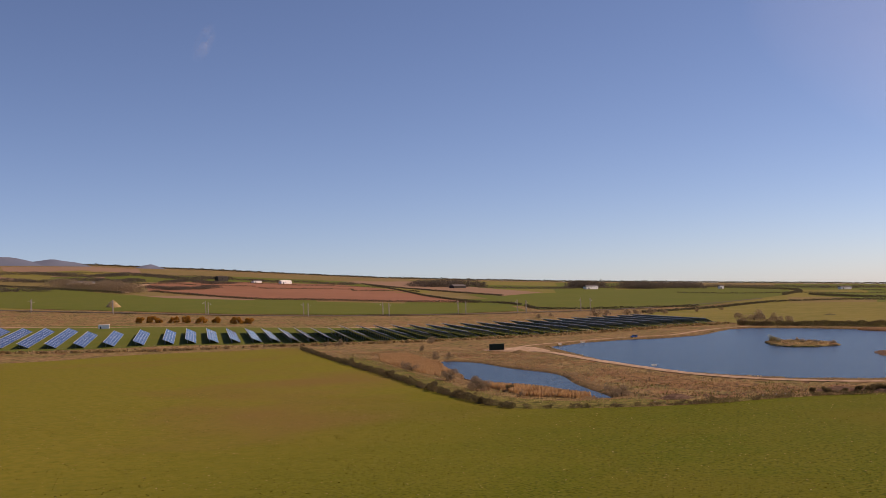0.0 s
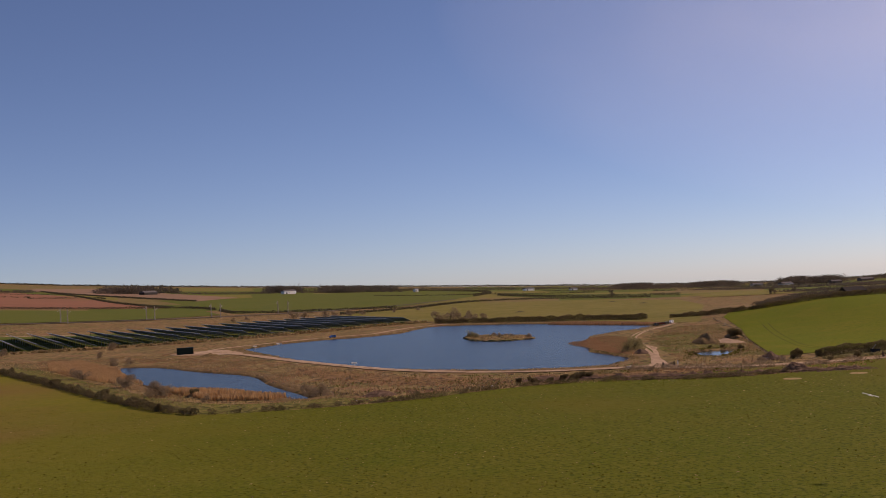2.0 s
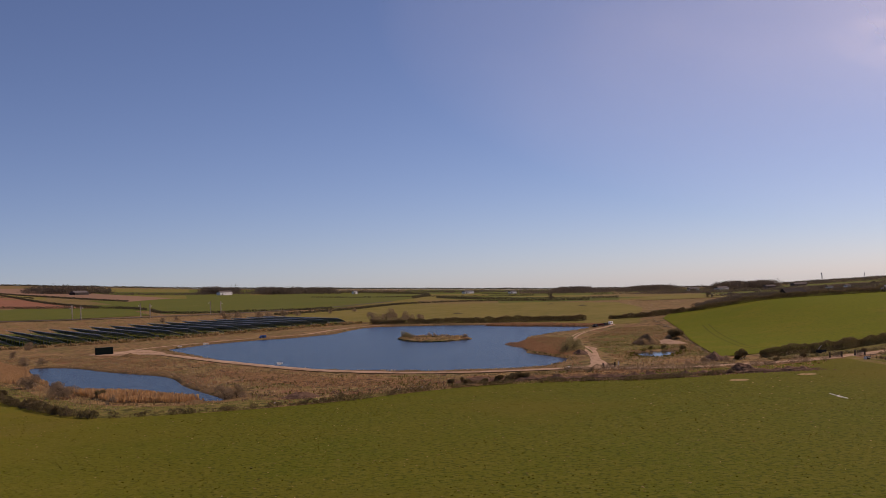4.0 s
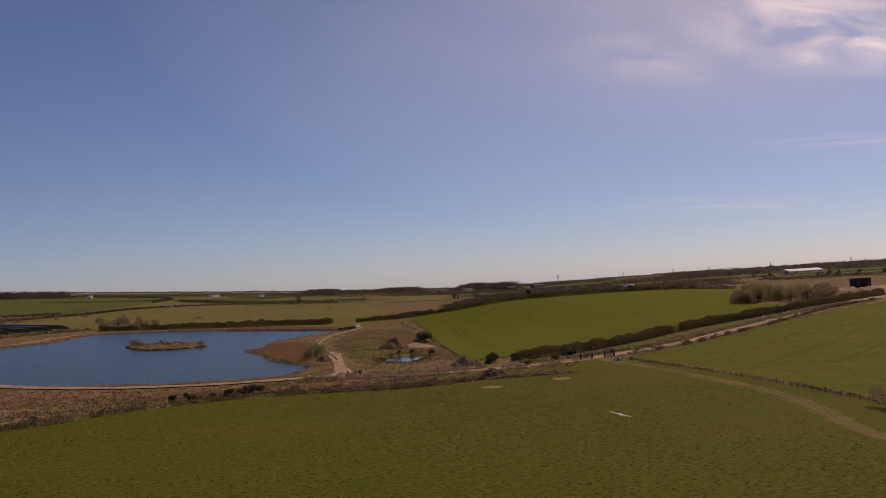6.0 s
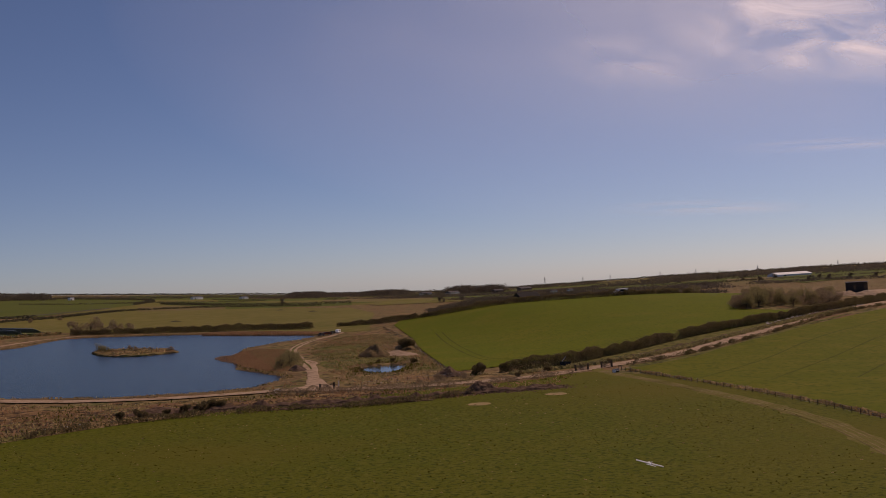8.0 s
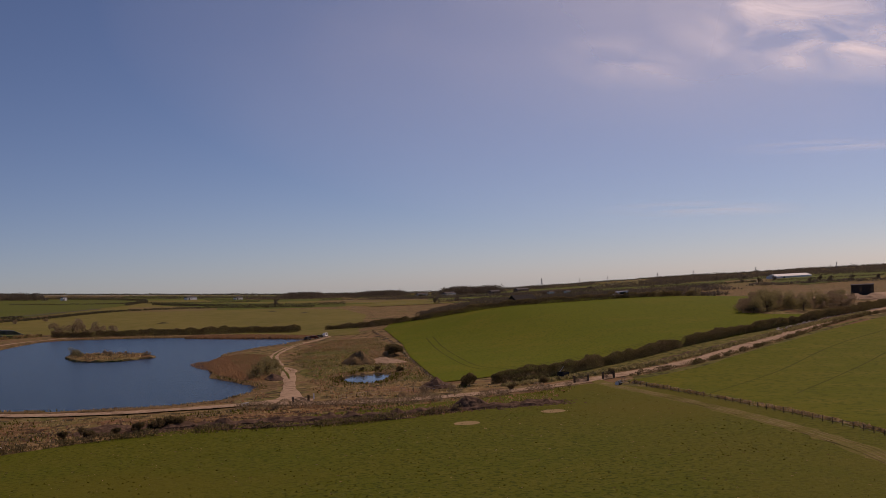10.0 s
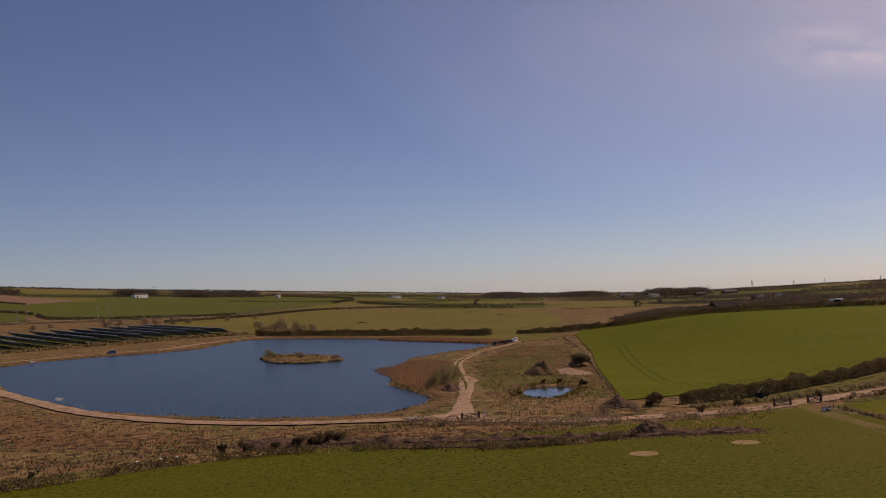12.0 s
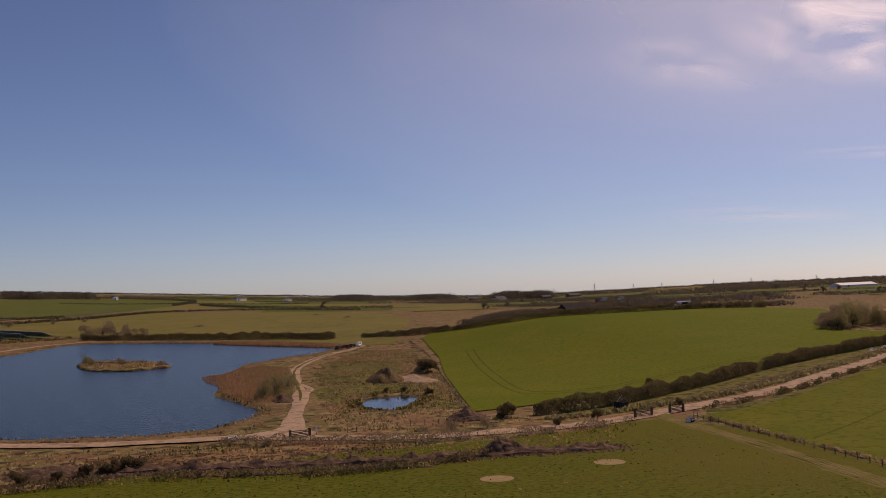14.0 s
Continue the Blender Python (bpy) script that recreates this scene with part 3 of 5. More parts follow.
def hedge(name, pts, height, width, per_metre, leaf, mat, label, gaps=0.12, category="hedge", kind="", vary=0.35, upright=0.55):
    """A hedge or belt of trees along a line, of uneven height, broken by gaps; a near one in sections."""
    line = spline(pts, step=3.0)
    phase = rnd.uniform(0, 50)
    sections, cs, ss = [], [], []
    run = 0.0
    for a, b in zip(line, line[1:]):
        length = (b - a).length
        d = (b - a) / max(length, 1e-6)
        for _ in range(max(1, int(length * per_metre))):
            p = a + (b - a) * rnd.uniform(0, 1)
            lump = noise.noise(Vector((p.x * 0.55 / max(height, 1), p.y * 0.55 / max(height, 1), phase))) + 0.5 * noise.noise(Vector((p.x * 1.7 / max(height, 1), p.y * 1.7 / max(height, 1), phase + 4)))
            fine = noise.noise(Vector((p.x * 0.25, p.y * 0.25, phase + 9)))
            if gaps > 0 and fine < -0.62 + gaps * 2 and rnd.uniform() < 0.8:
                continue
            h = height * (1 + vary * lump + vary * 0.8 * fine)
            zz = h * rnd.uniform(0, 1) ** 0.8
            w = width * (0.5 + 0.25 * lump) * math.sqrt(max(0.05, 1 - (zz / h) ** 2 * 0.8))
            off = rnd.uniform(-1, 1) * w
            x, y = p.x - d.y * off, p.y + d.x * off
            cs.append((x, y, land(x, y) + max(zz, leaf * 0.4)))
            ss.append(leaf * rnd.uniform(0.5, 1.25))
        run += length
        if run > 22 and not kind and per_metre > 8 and cs:
            sections.append((cs, ss))
            run, cs, ss = 0.0, [], []
    if cs:
        sections.append((cs, ss))
    if len(sections) == 1:
        return tagged(new(name, quad_cloud(name, cs, ss, mat, upright, tall=1.3)), label, category, kind=kind)
    ob = thing(name, label, category)
    for c, q in sections:
        tagged(part("section", quad_cloud("section", c, q, mat, upright, tall=1.3), mat, ob), kind="stuff")
    return ob


def blades(name, spots, height, width, mat, label, category="reeds"):
    """Stuff of upright blades at the given plan spots."""
    cs = [(x, y, z + height * 0.4) for x, y, z in spots]
    return tagged(new(name, quad_cloud(name, cs, rnd.uniform(0.5, 1.3, len(cs)) * width, mat, upright=0.85, tall=height / width * 0.6)), label, category, kind="stuff")


def scatter(poly, n, avoid=()):
    xs_, ys_ = [p[0] for p in poly], [p[1] for p in poly]
    out, tries = [], 0
    while len(out) < n and tries < n * 30:
        tries += 1
        x, y = rnd.uniform(min(xs_), max(xs_)), rnd.uniform(min(ys_), max(ys_))
        if inside(x, y, poly) and not any(inside(x, y, q) for q in avoid):
            out.append((x, y))
    return out


# ---- island, with its shrubs ----
ISLAND = spline([(8.5, 476), (9.5, 452), (15, 435), (24, 428), (33, 433), (37, 440), (31, 455), (19, 473)], True, 2)
bm = bmesh.new()
cx, cy = 22, 450
rings = []
for f, z in ((1.0, -0.8), (0.98, 0.3), (0.93, 0.55), (0.75, 0.8), (0.5, 1.05), (0.2, 1.3)):
    rings.append([bm.verts.new((cx + (p.x - cx) * f + rnd.uniform(-0.4, 0.4), cy + (p.y - cy) * f + rnd.uniform(-0.4, 0.4), z + rnd.uniform(-0.12, 0.25))) for p in ISLAND])
for a, b in zip(rings, rings[1:]):
    for i in range(len(a)):
        bm.faces.new((a[i - 1], a[i], b[i], b[i - 1]))
bm.faces.new(rings[-1])
tagged(new("island", finish("island", bm, M["scrub"])), "low grassy island with bare earth edges in the lake", "island", kind="structure")

BARE = [bush_kind("bare_shrub", 3.4, 4.4, 1800, 0.055, M["bare"], "leafless brown shrub", "shrub", lumps=9) for _ in range(2)]
HAW = [bush_kind("hawthorn_bush", 3.6, 4.2, 2600, 0.095, M["hedge"], "dense dark hawthorn bush", "shrub", lumps=8) for _ in range(3)]
WIL = [bush_kind("willow_tree", 7.0, 6.5, 2300, 0.08, M["willow"], "budding yellow-green willow", "tree", low=0.03, lumps=15, trunk=0.16) for _ in range(3)]
GOR = [bush_kind("gorse_bush", 3.2, 5.5, 1200, 0.16, M["gorse"], "orange flowering gorse bush", "shrub", lumps=9) for _ in range(2)]
PATTERNS = BARE + HAW + WIL + GOR

for x, y, s in ((11, 468, 0.48), (12, 459, 0.4), (13, 455, 0.42)):
    plant(WIL[int(x) % 3], x, y, s, "pale budding willow on the island", z=0.45)
for x, y, s in ((23, 451, 0.55), (26, 448, 0.5), (28, 453, 0.45), (34, 439, 0.5), (21, 461, 0.5)):
    plant(BARE[int(x) % 2], x, y, s, "small leafless shrub on the island", z=0.7)
blades("island_grass", [(x, y, 0.5 + 0.5 * rnd.uniform()) for x, y in scatter([(cx + (p.x - cx) * 0.85, cy + (p.y - cy) * 0.85) for p in ISLAND], 700)], 0.6, 0.25, M["tussock"], "dry grass covering the island", "grass")

# ---- reed beds ----
REED_BED = [(45.5, 366), (45, 342), (47.5, 324), (50.5, 315), (55, 320), (59, 345), (62, 375), (66, 398), (60, 410), (52, 402), (46, 385)]
blades("rusty_reed_bed", [(x, y, 0.1 if inside(x, y, LAKE) else 0.45) for x, y in scatter(REED_BED, 16000)], 0.6, 0.05, M["rust_reed"], "rust-brown reed bed at the lake edge", "reeds")
blades("pale_reed_fringe", [(x, y, 0.4) for x, y in scatter([(50, 316), (57, 322), (62, 345), (66, 396), (60, 412), (54, 395), (52, 350)], 6000)], 0.6, 0.06, M["willow"], "pale olive sedge behind the reed bed", "reeds")
blades("sunken_reeds", [(x, y, 0.05) for x, y in scatter([(43, 388), (43.4, 374), (45, 364), (49, 378), (50, 396), (46, 396)], 1400)], 0.35, 0.06, M["rust_reed"], "dark drowned reeds in the lake", "reeds")
blades("far_shore_reeds", [(x, y, 0.2) for x, y in scatter([(55, 566), (68, 540), (95, 492), (104, 492), (84, 545), (60, 574)], 9000)], 0.9, 0.13, M["rust_reed"], "brown reeds along the far shore", "reeds")
POND_REED = [(-133, 379), (-115, 356), (-95, 327), (-67, 272), (-53, 249), (-39, 243), (-35, 250), (-46, 262), (-58, 282), (-72, 296), (-92, 338), (-106, 366), (-122, 392)]
blades("upper_reed_bed", [(x, y, 0.4) for x, y in scatter([(-163, 445), (-149, 444), (-112, 373), (-94, 313), (-108, 334), (-145, 398)], 12000, (POND,))], 1.2, 0.1, M["reed"], "straw-coloured reed bed at the head of the pond", "reeds")
blades("pond_reed_bed", [(x, y, 0.4) for x, y in scatter(POND_REED, 13000, (POND,)) if noise.noise(Vector((x * 0.08, y * 0.08, 3))) > -0.35], 1.2, 0.13, M["reed"], "straw-coloured reed bed beside the pond", "reeds")

# ---- dead grass and scrub between field edge, track and lake ----
TRACKS = spline(TRACK_NEAR, step=3) + spline(TRACK_NORTH, step=3) + spline(TRACK_FAR, step=3) + spline(ROAD, step=3)
TRACK_CELLS = {(int(p.x // 3) + i, int(p.y // 3) + j) for p in TRACKS for i in (-1, 0, 1) for j in (-1, 0, 1)}


def near_track(x, y):
    return (int(x // 3), int(y // 3)) in TRACK_CELLS


MARGIN = [(-125, 350), (-63, 243), (-45, 224), (-15, 227), (5, 238), (20, 243), (48, 234), (83, 238), (100, 258), (80, 275), (95, 350), (110, 440), (98, 455), (66, 390), (52, 310), (45, 280), (20, 290), (-20, 326), (-60, 405), (-100, 470), (-140, 470), (-200, 480)]
spots = [(x, y, land(x, y) - 0.05) for x, y in scatter(MARGIN, 42000, (LAKE, POND, POOL)) if noise.noise(Vector((x * 0.06, y * 0.06, 0))) + rnd.uniform(-0.4, 0.4) > -0.1 and not near_track(x, y)]
blades("dead_grass", spots, 0.32, 0.13, M["tussock"], "pale dead grass tussocks on rough ground", "grass")
spots = [(x, y, land(x, y) - 0.05) for x, y in scatter(MARGIN, 16000, (LAKE, POND, POOL)) if noise.noise(Vector((x * 0.05, y * 0.05, 7))) > 0.0 and not near_track(x, y)]
blades("rusty_sedge", spots, 0.36, 0.2, M["rust_reed"], "rusty sedge patches on rough ground", "grass")
blades("green_rough_grass", [(x, y, land(x, y) - 0.05) for x, y in scatter([(60, 278), (84, 290), (97, 360), (112, 440), (100, 460), (70, 395), (64, 340)], 9000, (POOL,)) if not near_track(x, y)], 0.22, 0.2, M["willow"], "yellow-green rough grass beside the pool", "grass")
# tall grass along the water's edge, and sedge round the pool
for name, poly, n, out_, h, kind_, label in (("bank_grass", LAKE, 5200, 3.2, 0.5, "tussock", "straw-pale grass fringe along the lake bank"), ("bank_sedge", LAKE, 3600, 2.6, 0.4, "tuft", "dark green sedge along the lake bank"), ("pool_sedge", POOL, 900, 3.0, 0.6, "tuft", "dark sedge round the small pool"), ("pool_straw", POOL, 500, 3.4, 0.5, "tussock", "pale dead grass round the small pool")):
    spots = []
    for _ in range(n):
        i = rnd.randint(len(poly))
        d = (poly[(i + 1) % len(poly)] - poly[i - 1]).normalized()
        a = sum(poly[j - 1].x * poly[j].y - poly[j].x * poly[j - 1].y for j in range(len(poly)))
        p = poly[i] + Vector((d.y, -d.x)) * (1 if a > 0 else -1) * rnd.uniform(0.3, out_) + d * rnd.uniform(-1.5, 1.5)
        if noise.noise(Vector((p.x * 0.12, p.y * 0.12, n))) > -0.15 and not near_track(p.x, p.y):
            spots.append((p.x, p.y, 0.3))
    blades(name, spots, h, 0.13, M[kind_], label, "grass")
spots = [(x, y, land(x, y) - 0.05) for x, y in scatter(MARGIN, 30000, (LAKE, POND, POOL)) if x > -25 + rnd.uniform(-20, 20) and noise.noise(Vector((x * 0.09, y * 0.09, 21))) + rnd.uniform(-0.25, 0.25) > 0.12 and not near_track(x, y)]
blades("rough_green_clumps", spots, 0.34, 0.12, M["tuft"], "dark olive grass clumps on rough ground", "grass")
# tufts in the grazed meadow
spots = [(x, y, land(x, y) + 0.02) for x, y in scatter([(-150, 290), (-50, 222), (-15, 223), (20, 238), (60, 228), (98, 246), (97, 190), (74, 110), (60, 90), (-60, 90), (-200, 200)], 22000) if noise.noise(Vector((x * 0.05, y * 0.05, 1))) + rnd.uniform(-0.5, 0.5) > 0.0]
blades("meadow_tufts", spots, 0.14, 0.125, M["tuft"], "dark rank grass tufts scattered over the meadow", "grass")
spots = [(x, y, land(x, y) + 0.02) for x, y in scatter([(-150, 290), (-50, 222), (-15, 223), (20, 238), (60, 228), (98, 246), (97, 190), (74, 110), (60, 90), (-60, 90), (-200, 200)], 2600)]
blades("meadow_straw", spots, 0.12, 0.16, M["tussock"], "small straw-pale grass patches in the meadow", "grass")

# ---- hedges and single shrubs ----
hedge("roadside_hedge", [(88, 272), (103, 276), (124, 288), (148, 302), (171, 313), (197, 325), (235, 344), (275, 370)], 2.35, 2.0, 420, 0.085, M["hedge"], "tall dark hawthorn hedge beside the farm road", 0.06, vary=0.3, upright=0.7)
hedge("lake_end_hedge", [(-4, 672), (12, 650), (39, 622), (63, 597), (86, 573), (104, 546)], 2.9, 3.0, 190, 0.15, M["hedge"], "dark clipped hedge beyond the lake", 0.05, vary=0.3)
hedge("crop_edge_hedge", [(113, 532), (123, 512), (131, 490), (143, 462), (166, 442), (192, 430), (235, 432)], 2.1, 2.2, 170, 0.13, M["hedge"], "dark hedge behind the crop field", 0.03)
hedge("meadow_hedge", [(-236, 520), (-190, 442), (-162, 396), (-125, 336), (-107, 307), (-88, 275), (-72, 250), (-58, 230), (-50, 222)], 1.5, 2.0, 110, 0.12, M["hedge"], "low gappy green hedge at the meadow's edge", 0.2, vary=0.7)
hedge("meadow_bramble", [(-48, 222), (-30, 223), (-8, 228), (8, 239), (25, 243), (38, 241), (52, 236), (70, 239)], 0.85, 2.8, 100, 0.1, M["hedge"], "low brambles along the meadow's edge", 0.25, "bramble", vary=0.5)
hedge("solar_fence_scrub", [(-440, 520), (-350, 542), (-258, 560), (-180, 566), (-120, 590), (-75, 630), (-40, 672), (-10, 690)], 1.5, 3.0, 14, 0.4, M["tussock"], "dry weeds along the solar park fence", 0.2, "scrub")
hedge("road_verge_scrub", [(112, 263), (128, 270), (150, 283), (180, 302), (215, 326), (255, 348)], 0.8, 1.2, 90, 0.1, M["hedge"], "low scrub on the verge of the farm road", 0.3, "scrub", vary=0.6)
hedge("track_verge_scrub", [(40, 266), (56, 259), (70, 254), (86, 254), (97, 257)], 1.0, 2.4, 160, 0.075, M["bare"], "bare brown scrub beside the track", 0.2, "scrub", vary=0.6)
for k, (x, y, s) in enumerate(((83.5, 272, 0.66), (94, 359, 1.0), (95, 362, 0.9), (87, 260, 0.35), (94, 262, 0.4), (14, 246, 0.4), (17, 247, 0.45), (30, 250, 0.4), (-8, 234, 0.3), (113, 272, 0.3), (122, 300, 0.3), (24, 248.5, 0.42), (26.5, 249.5, 0.5), (28.5, 250.5, 0.45), (21, 247.5, 0.35), (-60, 233, 0.5), (-70, 249, 0.55), (-84, 271, 0.6), (-99, 295, 0.5), (-112, 316, 0.6), (-131, 347, 0.6), (-152, 381, 0.7), (-60, 262, 0.5), (79, 320, 0.3), (82, 312, 0.35), (66, 300, 0.25), (75.5, 321, 0.25))):
    plant(HAW[k % 3], x, y, s, "dark hawthorn bush standing alone" if s > 0.6 else "small dark bush on rough ground")
for k, (x, y, s) in enumerate(((-69, 267, 1.25), (-71, 270, 1.0), (-87, 300, 1.2), (-89, 303, 0.9), (-113, 341, 1.05), (-116, 345, 0.9), (-31, 244, 1.0), (-29, 246, 0.8), (-168, 544, 1.3), (-54, 248, 0.5), (-122, 400, 1.0), (-117, 404, 0.8), (-150, 470, 0.8), (-222, 540, 1.1), (-232, 545, 0.9), (68, 262, 0.4), (72, 263, 0.5), (77, 262, 0.6), (46, 262, 0.35), (97, 165.5, 1.15), (99, 163, 1.0), (97.5, 161.5, 0.7), (-2, 694, 2.0), (6, 688, 2.3), (13, 682, 2.1), (20, 676, 1.8), (27, 671, 1.5))):
    plant(BARE[k % 2], x, y, s, "leafless brown shrub beside the pond" if x < -20 else "small leafless shrub by the track")
for k, (x, y, s) in enumerate(((52, 322, 0.6), (55, 327, 0.65), (56, 334, 0.5), (60, 345, 0.4), (58, 338, 0.45))):
    plant(WIL[k % 3], x, y, s, "budding yellow-green willow near the lake")


def in_copse():
    d = rnd.uniform(0, 18)
    return 201 + d * 0.6 + rnd.uniform(0, 40), 354 + d


for k in range(30):  # copse at the corner of the crop field
    plant((WIL[k % 3], BARE[k % 2], WIL[(k + 1) % 3], BARE[(k + 1) % 2])[k % 4], *in_copse(), rnd.uniform(0.65, 1.05) * (1.0 if k % 2 == 0 else 1.7), "budding tree in the copse beside the crop field")
for k in range(26):  # undergrowth of the copse
    plant(BARE[k % 2], *in_copse(), rnd.uniform(0.5, 0.9), "low thicket under the trees of the copse")
for k, (x, y, s) in enumerate(((-120, 862, 2.2), (-112, 870, 1.9), (-96, 882, 1.8), (-88, 884, 1.6), (-76, 886, 1.9), (-66, 892, 1.5), (-166, 846, 1.3), (-158, 862, 1.2), (-40, 930, 1.3), (-20, 960, 1.2))):
    plant(BARE[k % 2], x, y, s * 0.9, "large leafless shrub on the railway bank")
for k, (x, y) in enumerate(((-492, 758), (-484, 764), (-474, 760), (-464, 766), (-452, 764), (-440, 768), (-428, 772), (-404, 766), (-396, 770))):
    plant(GOR[k % 2], x, y, rnd.uniform(1.5, 2.1))
for k, (x, y, s) in enumerate(((316, 610, 1.2), (322, 618, 1.0), (345, 640, 1.3), (362, 655, 1.1), (400, 690, 1.2), (296, 640, 0.9))):
    plant(WIL[k % 3], x, y, s, "pale budding tree beyond the crop field")
for ob in PATTERNS:
    for o in (*ob.children_recursive, ob):
        bpy.data.objects.remove(o)

# far hedges and woods
FAR_HEDGES = (
    ([(-870, 1375), (-640, 1236), (-540, 1256), (-326, 1262), (-250, 1170)], 5, 5),
    ([(-326, 1262), (-470, 1520), (-690, 1996), (-900, 2400)], 5, 5),
    ([(-240, 1150), (-200, 1050), (-120, 1048), (-44, 1085)], 4, 5),
    ([(-88, 923), (-51, 978), (-20, 1045), (40, 1230), (139, 1290), (245, 1200)], 4, 5),
    ([(98, 1666), (170, 1400), (300, 1290)], 6, 7),
    ([(-1300, 1500), (-1180, 1440), (-850, 1270)], 6, 8),
    ([(60, 1650), (98, 2280), (-140, 2860)], 7, 8),
    ([(-960, 2510), (-372, 1605)], 5, 6),
)
for pts, h, w in FAR_HEDGES:
    hedge("field_hedge", pts, h * 0.5, w, 7.9, 0.5, M["hedge_far"], "dark leafless field hedge in the distance", 0.1)
hedge("slope_copse", [(-1075, 1420), (-1000, 1385), (-960, 1385), (-890, 1320), (-845, 1300)], 13, 46, 60, 0.55, M["bare"], "tall brown leafless copse beside the far track", 0.0, "wood", vary=0.35)
for a_, b_, r_ in ((-47, -36, 1780), (-38, -29, 1950), (-30, -20, 2250), (-28, -18, 1900), (-44, -30, 2900), (-4, 9, 1780), (6, 20, 2100), (12, 27, 1780), (20, 36, 1420), (30, 48, 1420), (33, 49, 1780), (28, 47, 2250)):
    pts = [(10 + r_ * rnd.uniform(0.97, 1.03) * math.sin(radians(a_ + (b_ - a_) * k / 6)), 60 + r_ * rnd.uniform(0.97, 1.03) * math.cos(radians(a_ + (b_ - a_) * k / 6))) for k in range(7)]
    hedge("field_hedge", pts, 2.2, 5, 3.0, 0.6, M["hedge_far"], "thin dark hedge between distant fields", 0.15)
hedge("scrub_wood", [(146, 500), (157, 485), (170, 470), (200, 480), (240, 500)], 2.3, 12, 170, 0.15, M["wood_hazed"], "brown leafless scrub wood beyond the crop field", 0.0, "wood", vary=0.4)
# wooded belts whose twig colour carries the grey of haze
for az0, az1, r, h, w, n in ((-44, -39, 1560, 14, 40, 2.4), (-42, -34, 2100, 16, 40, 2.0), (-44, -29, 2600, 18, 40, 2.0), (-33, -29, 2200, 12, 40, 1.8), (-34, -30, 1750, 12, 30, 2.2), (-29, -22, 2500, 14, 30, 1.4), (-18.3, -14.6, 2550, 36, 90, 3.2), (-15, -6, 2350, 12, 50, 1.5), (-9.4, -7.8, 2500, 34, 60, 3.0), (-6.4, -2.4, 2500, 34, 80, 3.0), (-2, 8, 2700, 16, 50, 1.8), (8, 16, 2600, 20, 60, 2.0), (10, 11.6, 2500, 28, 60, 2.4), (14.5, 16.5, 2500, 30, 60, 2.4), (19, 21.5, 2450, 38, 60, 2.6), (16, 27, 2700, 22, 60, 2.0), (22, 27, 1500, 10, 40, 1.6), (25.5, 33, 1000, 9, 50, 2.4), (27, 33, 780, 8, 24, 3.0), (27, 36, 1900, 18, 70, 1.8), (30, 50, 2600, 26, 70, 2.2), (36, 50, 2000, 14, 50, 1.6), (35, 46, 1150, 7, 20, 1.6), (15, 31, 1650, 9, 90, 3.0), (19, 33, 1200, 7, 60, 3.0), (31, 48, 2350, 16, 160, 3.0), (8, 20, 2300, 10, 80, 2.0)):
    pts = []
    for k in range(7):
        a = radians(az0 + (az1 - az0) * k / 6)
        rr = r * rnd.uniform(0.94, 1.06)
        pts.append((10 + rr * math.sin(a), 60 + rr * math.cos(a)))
    hedge("woodland", pts, h * 0.38, w, n * 4.5, 0.02 * h + 0.45, M["wood_hazed"], "brown leafless woodland on the skyline, greyed as by haze", 0.05, "wood", "stuff", 0.5, 0.15)
for az0, az1 in ((-46, -30), (-30, -12), (-12, 6), (6, 24), (24, 50)):  # thin wooded skyline
    pts = [(10 + 4500 * math.sin(radians(az0 + (az1 - az0) * k / 8)), 60 + 4500 * math.cos(radians(az0 + (az1 - az0) * k / 8))) for k in range(9)]
    hedge("skyline_woodland", pts, 4.5, 30, 7.0, 1.4, M["hedge_far"], "thin dark line of trees on the horizon", 0.0, "wood", "stuff", 1.1, 0.15)
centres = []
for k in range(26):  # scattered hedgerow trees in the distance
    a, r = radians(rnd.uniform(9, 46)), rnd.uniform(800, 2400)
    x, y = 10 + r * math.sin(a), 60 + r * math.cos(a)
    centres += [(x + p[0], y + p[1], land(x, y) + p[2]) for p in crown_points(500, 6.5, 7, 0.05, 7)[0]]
tagged(new("hedgerow_trees", quad_cloud("hedgerow_trees", centres, 0.32, M["wood_hazed"], 0.2)), "bare trees scattered along the distant hedgerows", "trees", kind="stuff")

# far hills, with the blue of distance haze painted as their base colour
for az, wdt, h in ((-40.6, 300, 60), (-38.0, 240, 44), (-33, 120, 34)):
    a = radians(az)
    x, y = 10 + 4500 * math.sin(a), 60 + 4500 * math.cos(a)
    bm = bmesh.new()
    rows_ = []
    for j in range(9):
        row = []
        for i in range(25):
            u, v = i / 12 - 1, j / 4 - 1
            zz = h * max(0, math.cos(u * 1.57) ** 1.6 * math.cos(v * 1.57)) * (1 + 0.25 * noise.noise(Vector((u * 3, v * 2, az))))
            row.append(bm.verts.new((x + u * wdt * math.cos(a) + v * 120 * math.sin(a), y - u * wdt * math.sin(a) + v * 120 * math.cos(a), land(x, y) + zz - 22)))
        rows_.append(row)
    for j in range(8):
        for i in range(24):
            bm.faces.new((rows_[j][i], rows_[j][i + 1], rows_[j + 1][i + 1], rows_[j + 1][i]))
    tagged(new("far_hill", finish("far_hill", bm, M["hill"], True)), "low hill on the horizon, haze blue put into its colour", "hill", kind="structure")

# ---- solar park ----
ROW_DIR, FACE_DIR = Vector((-0.5, 0.866, 0)), Vector((0.866, 0.5, 0))


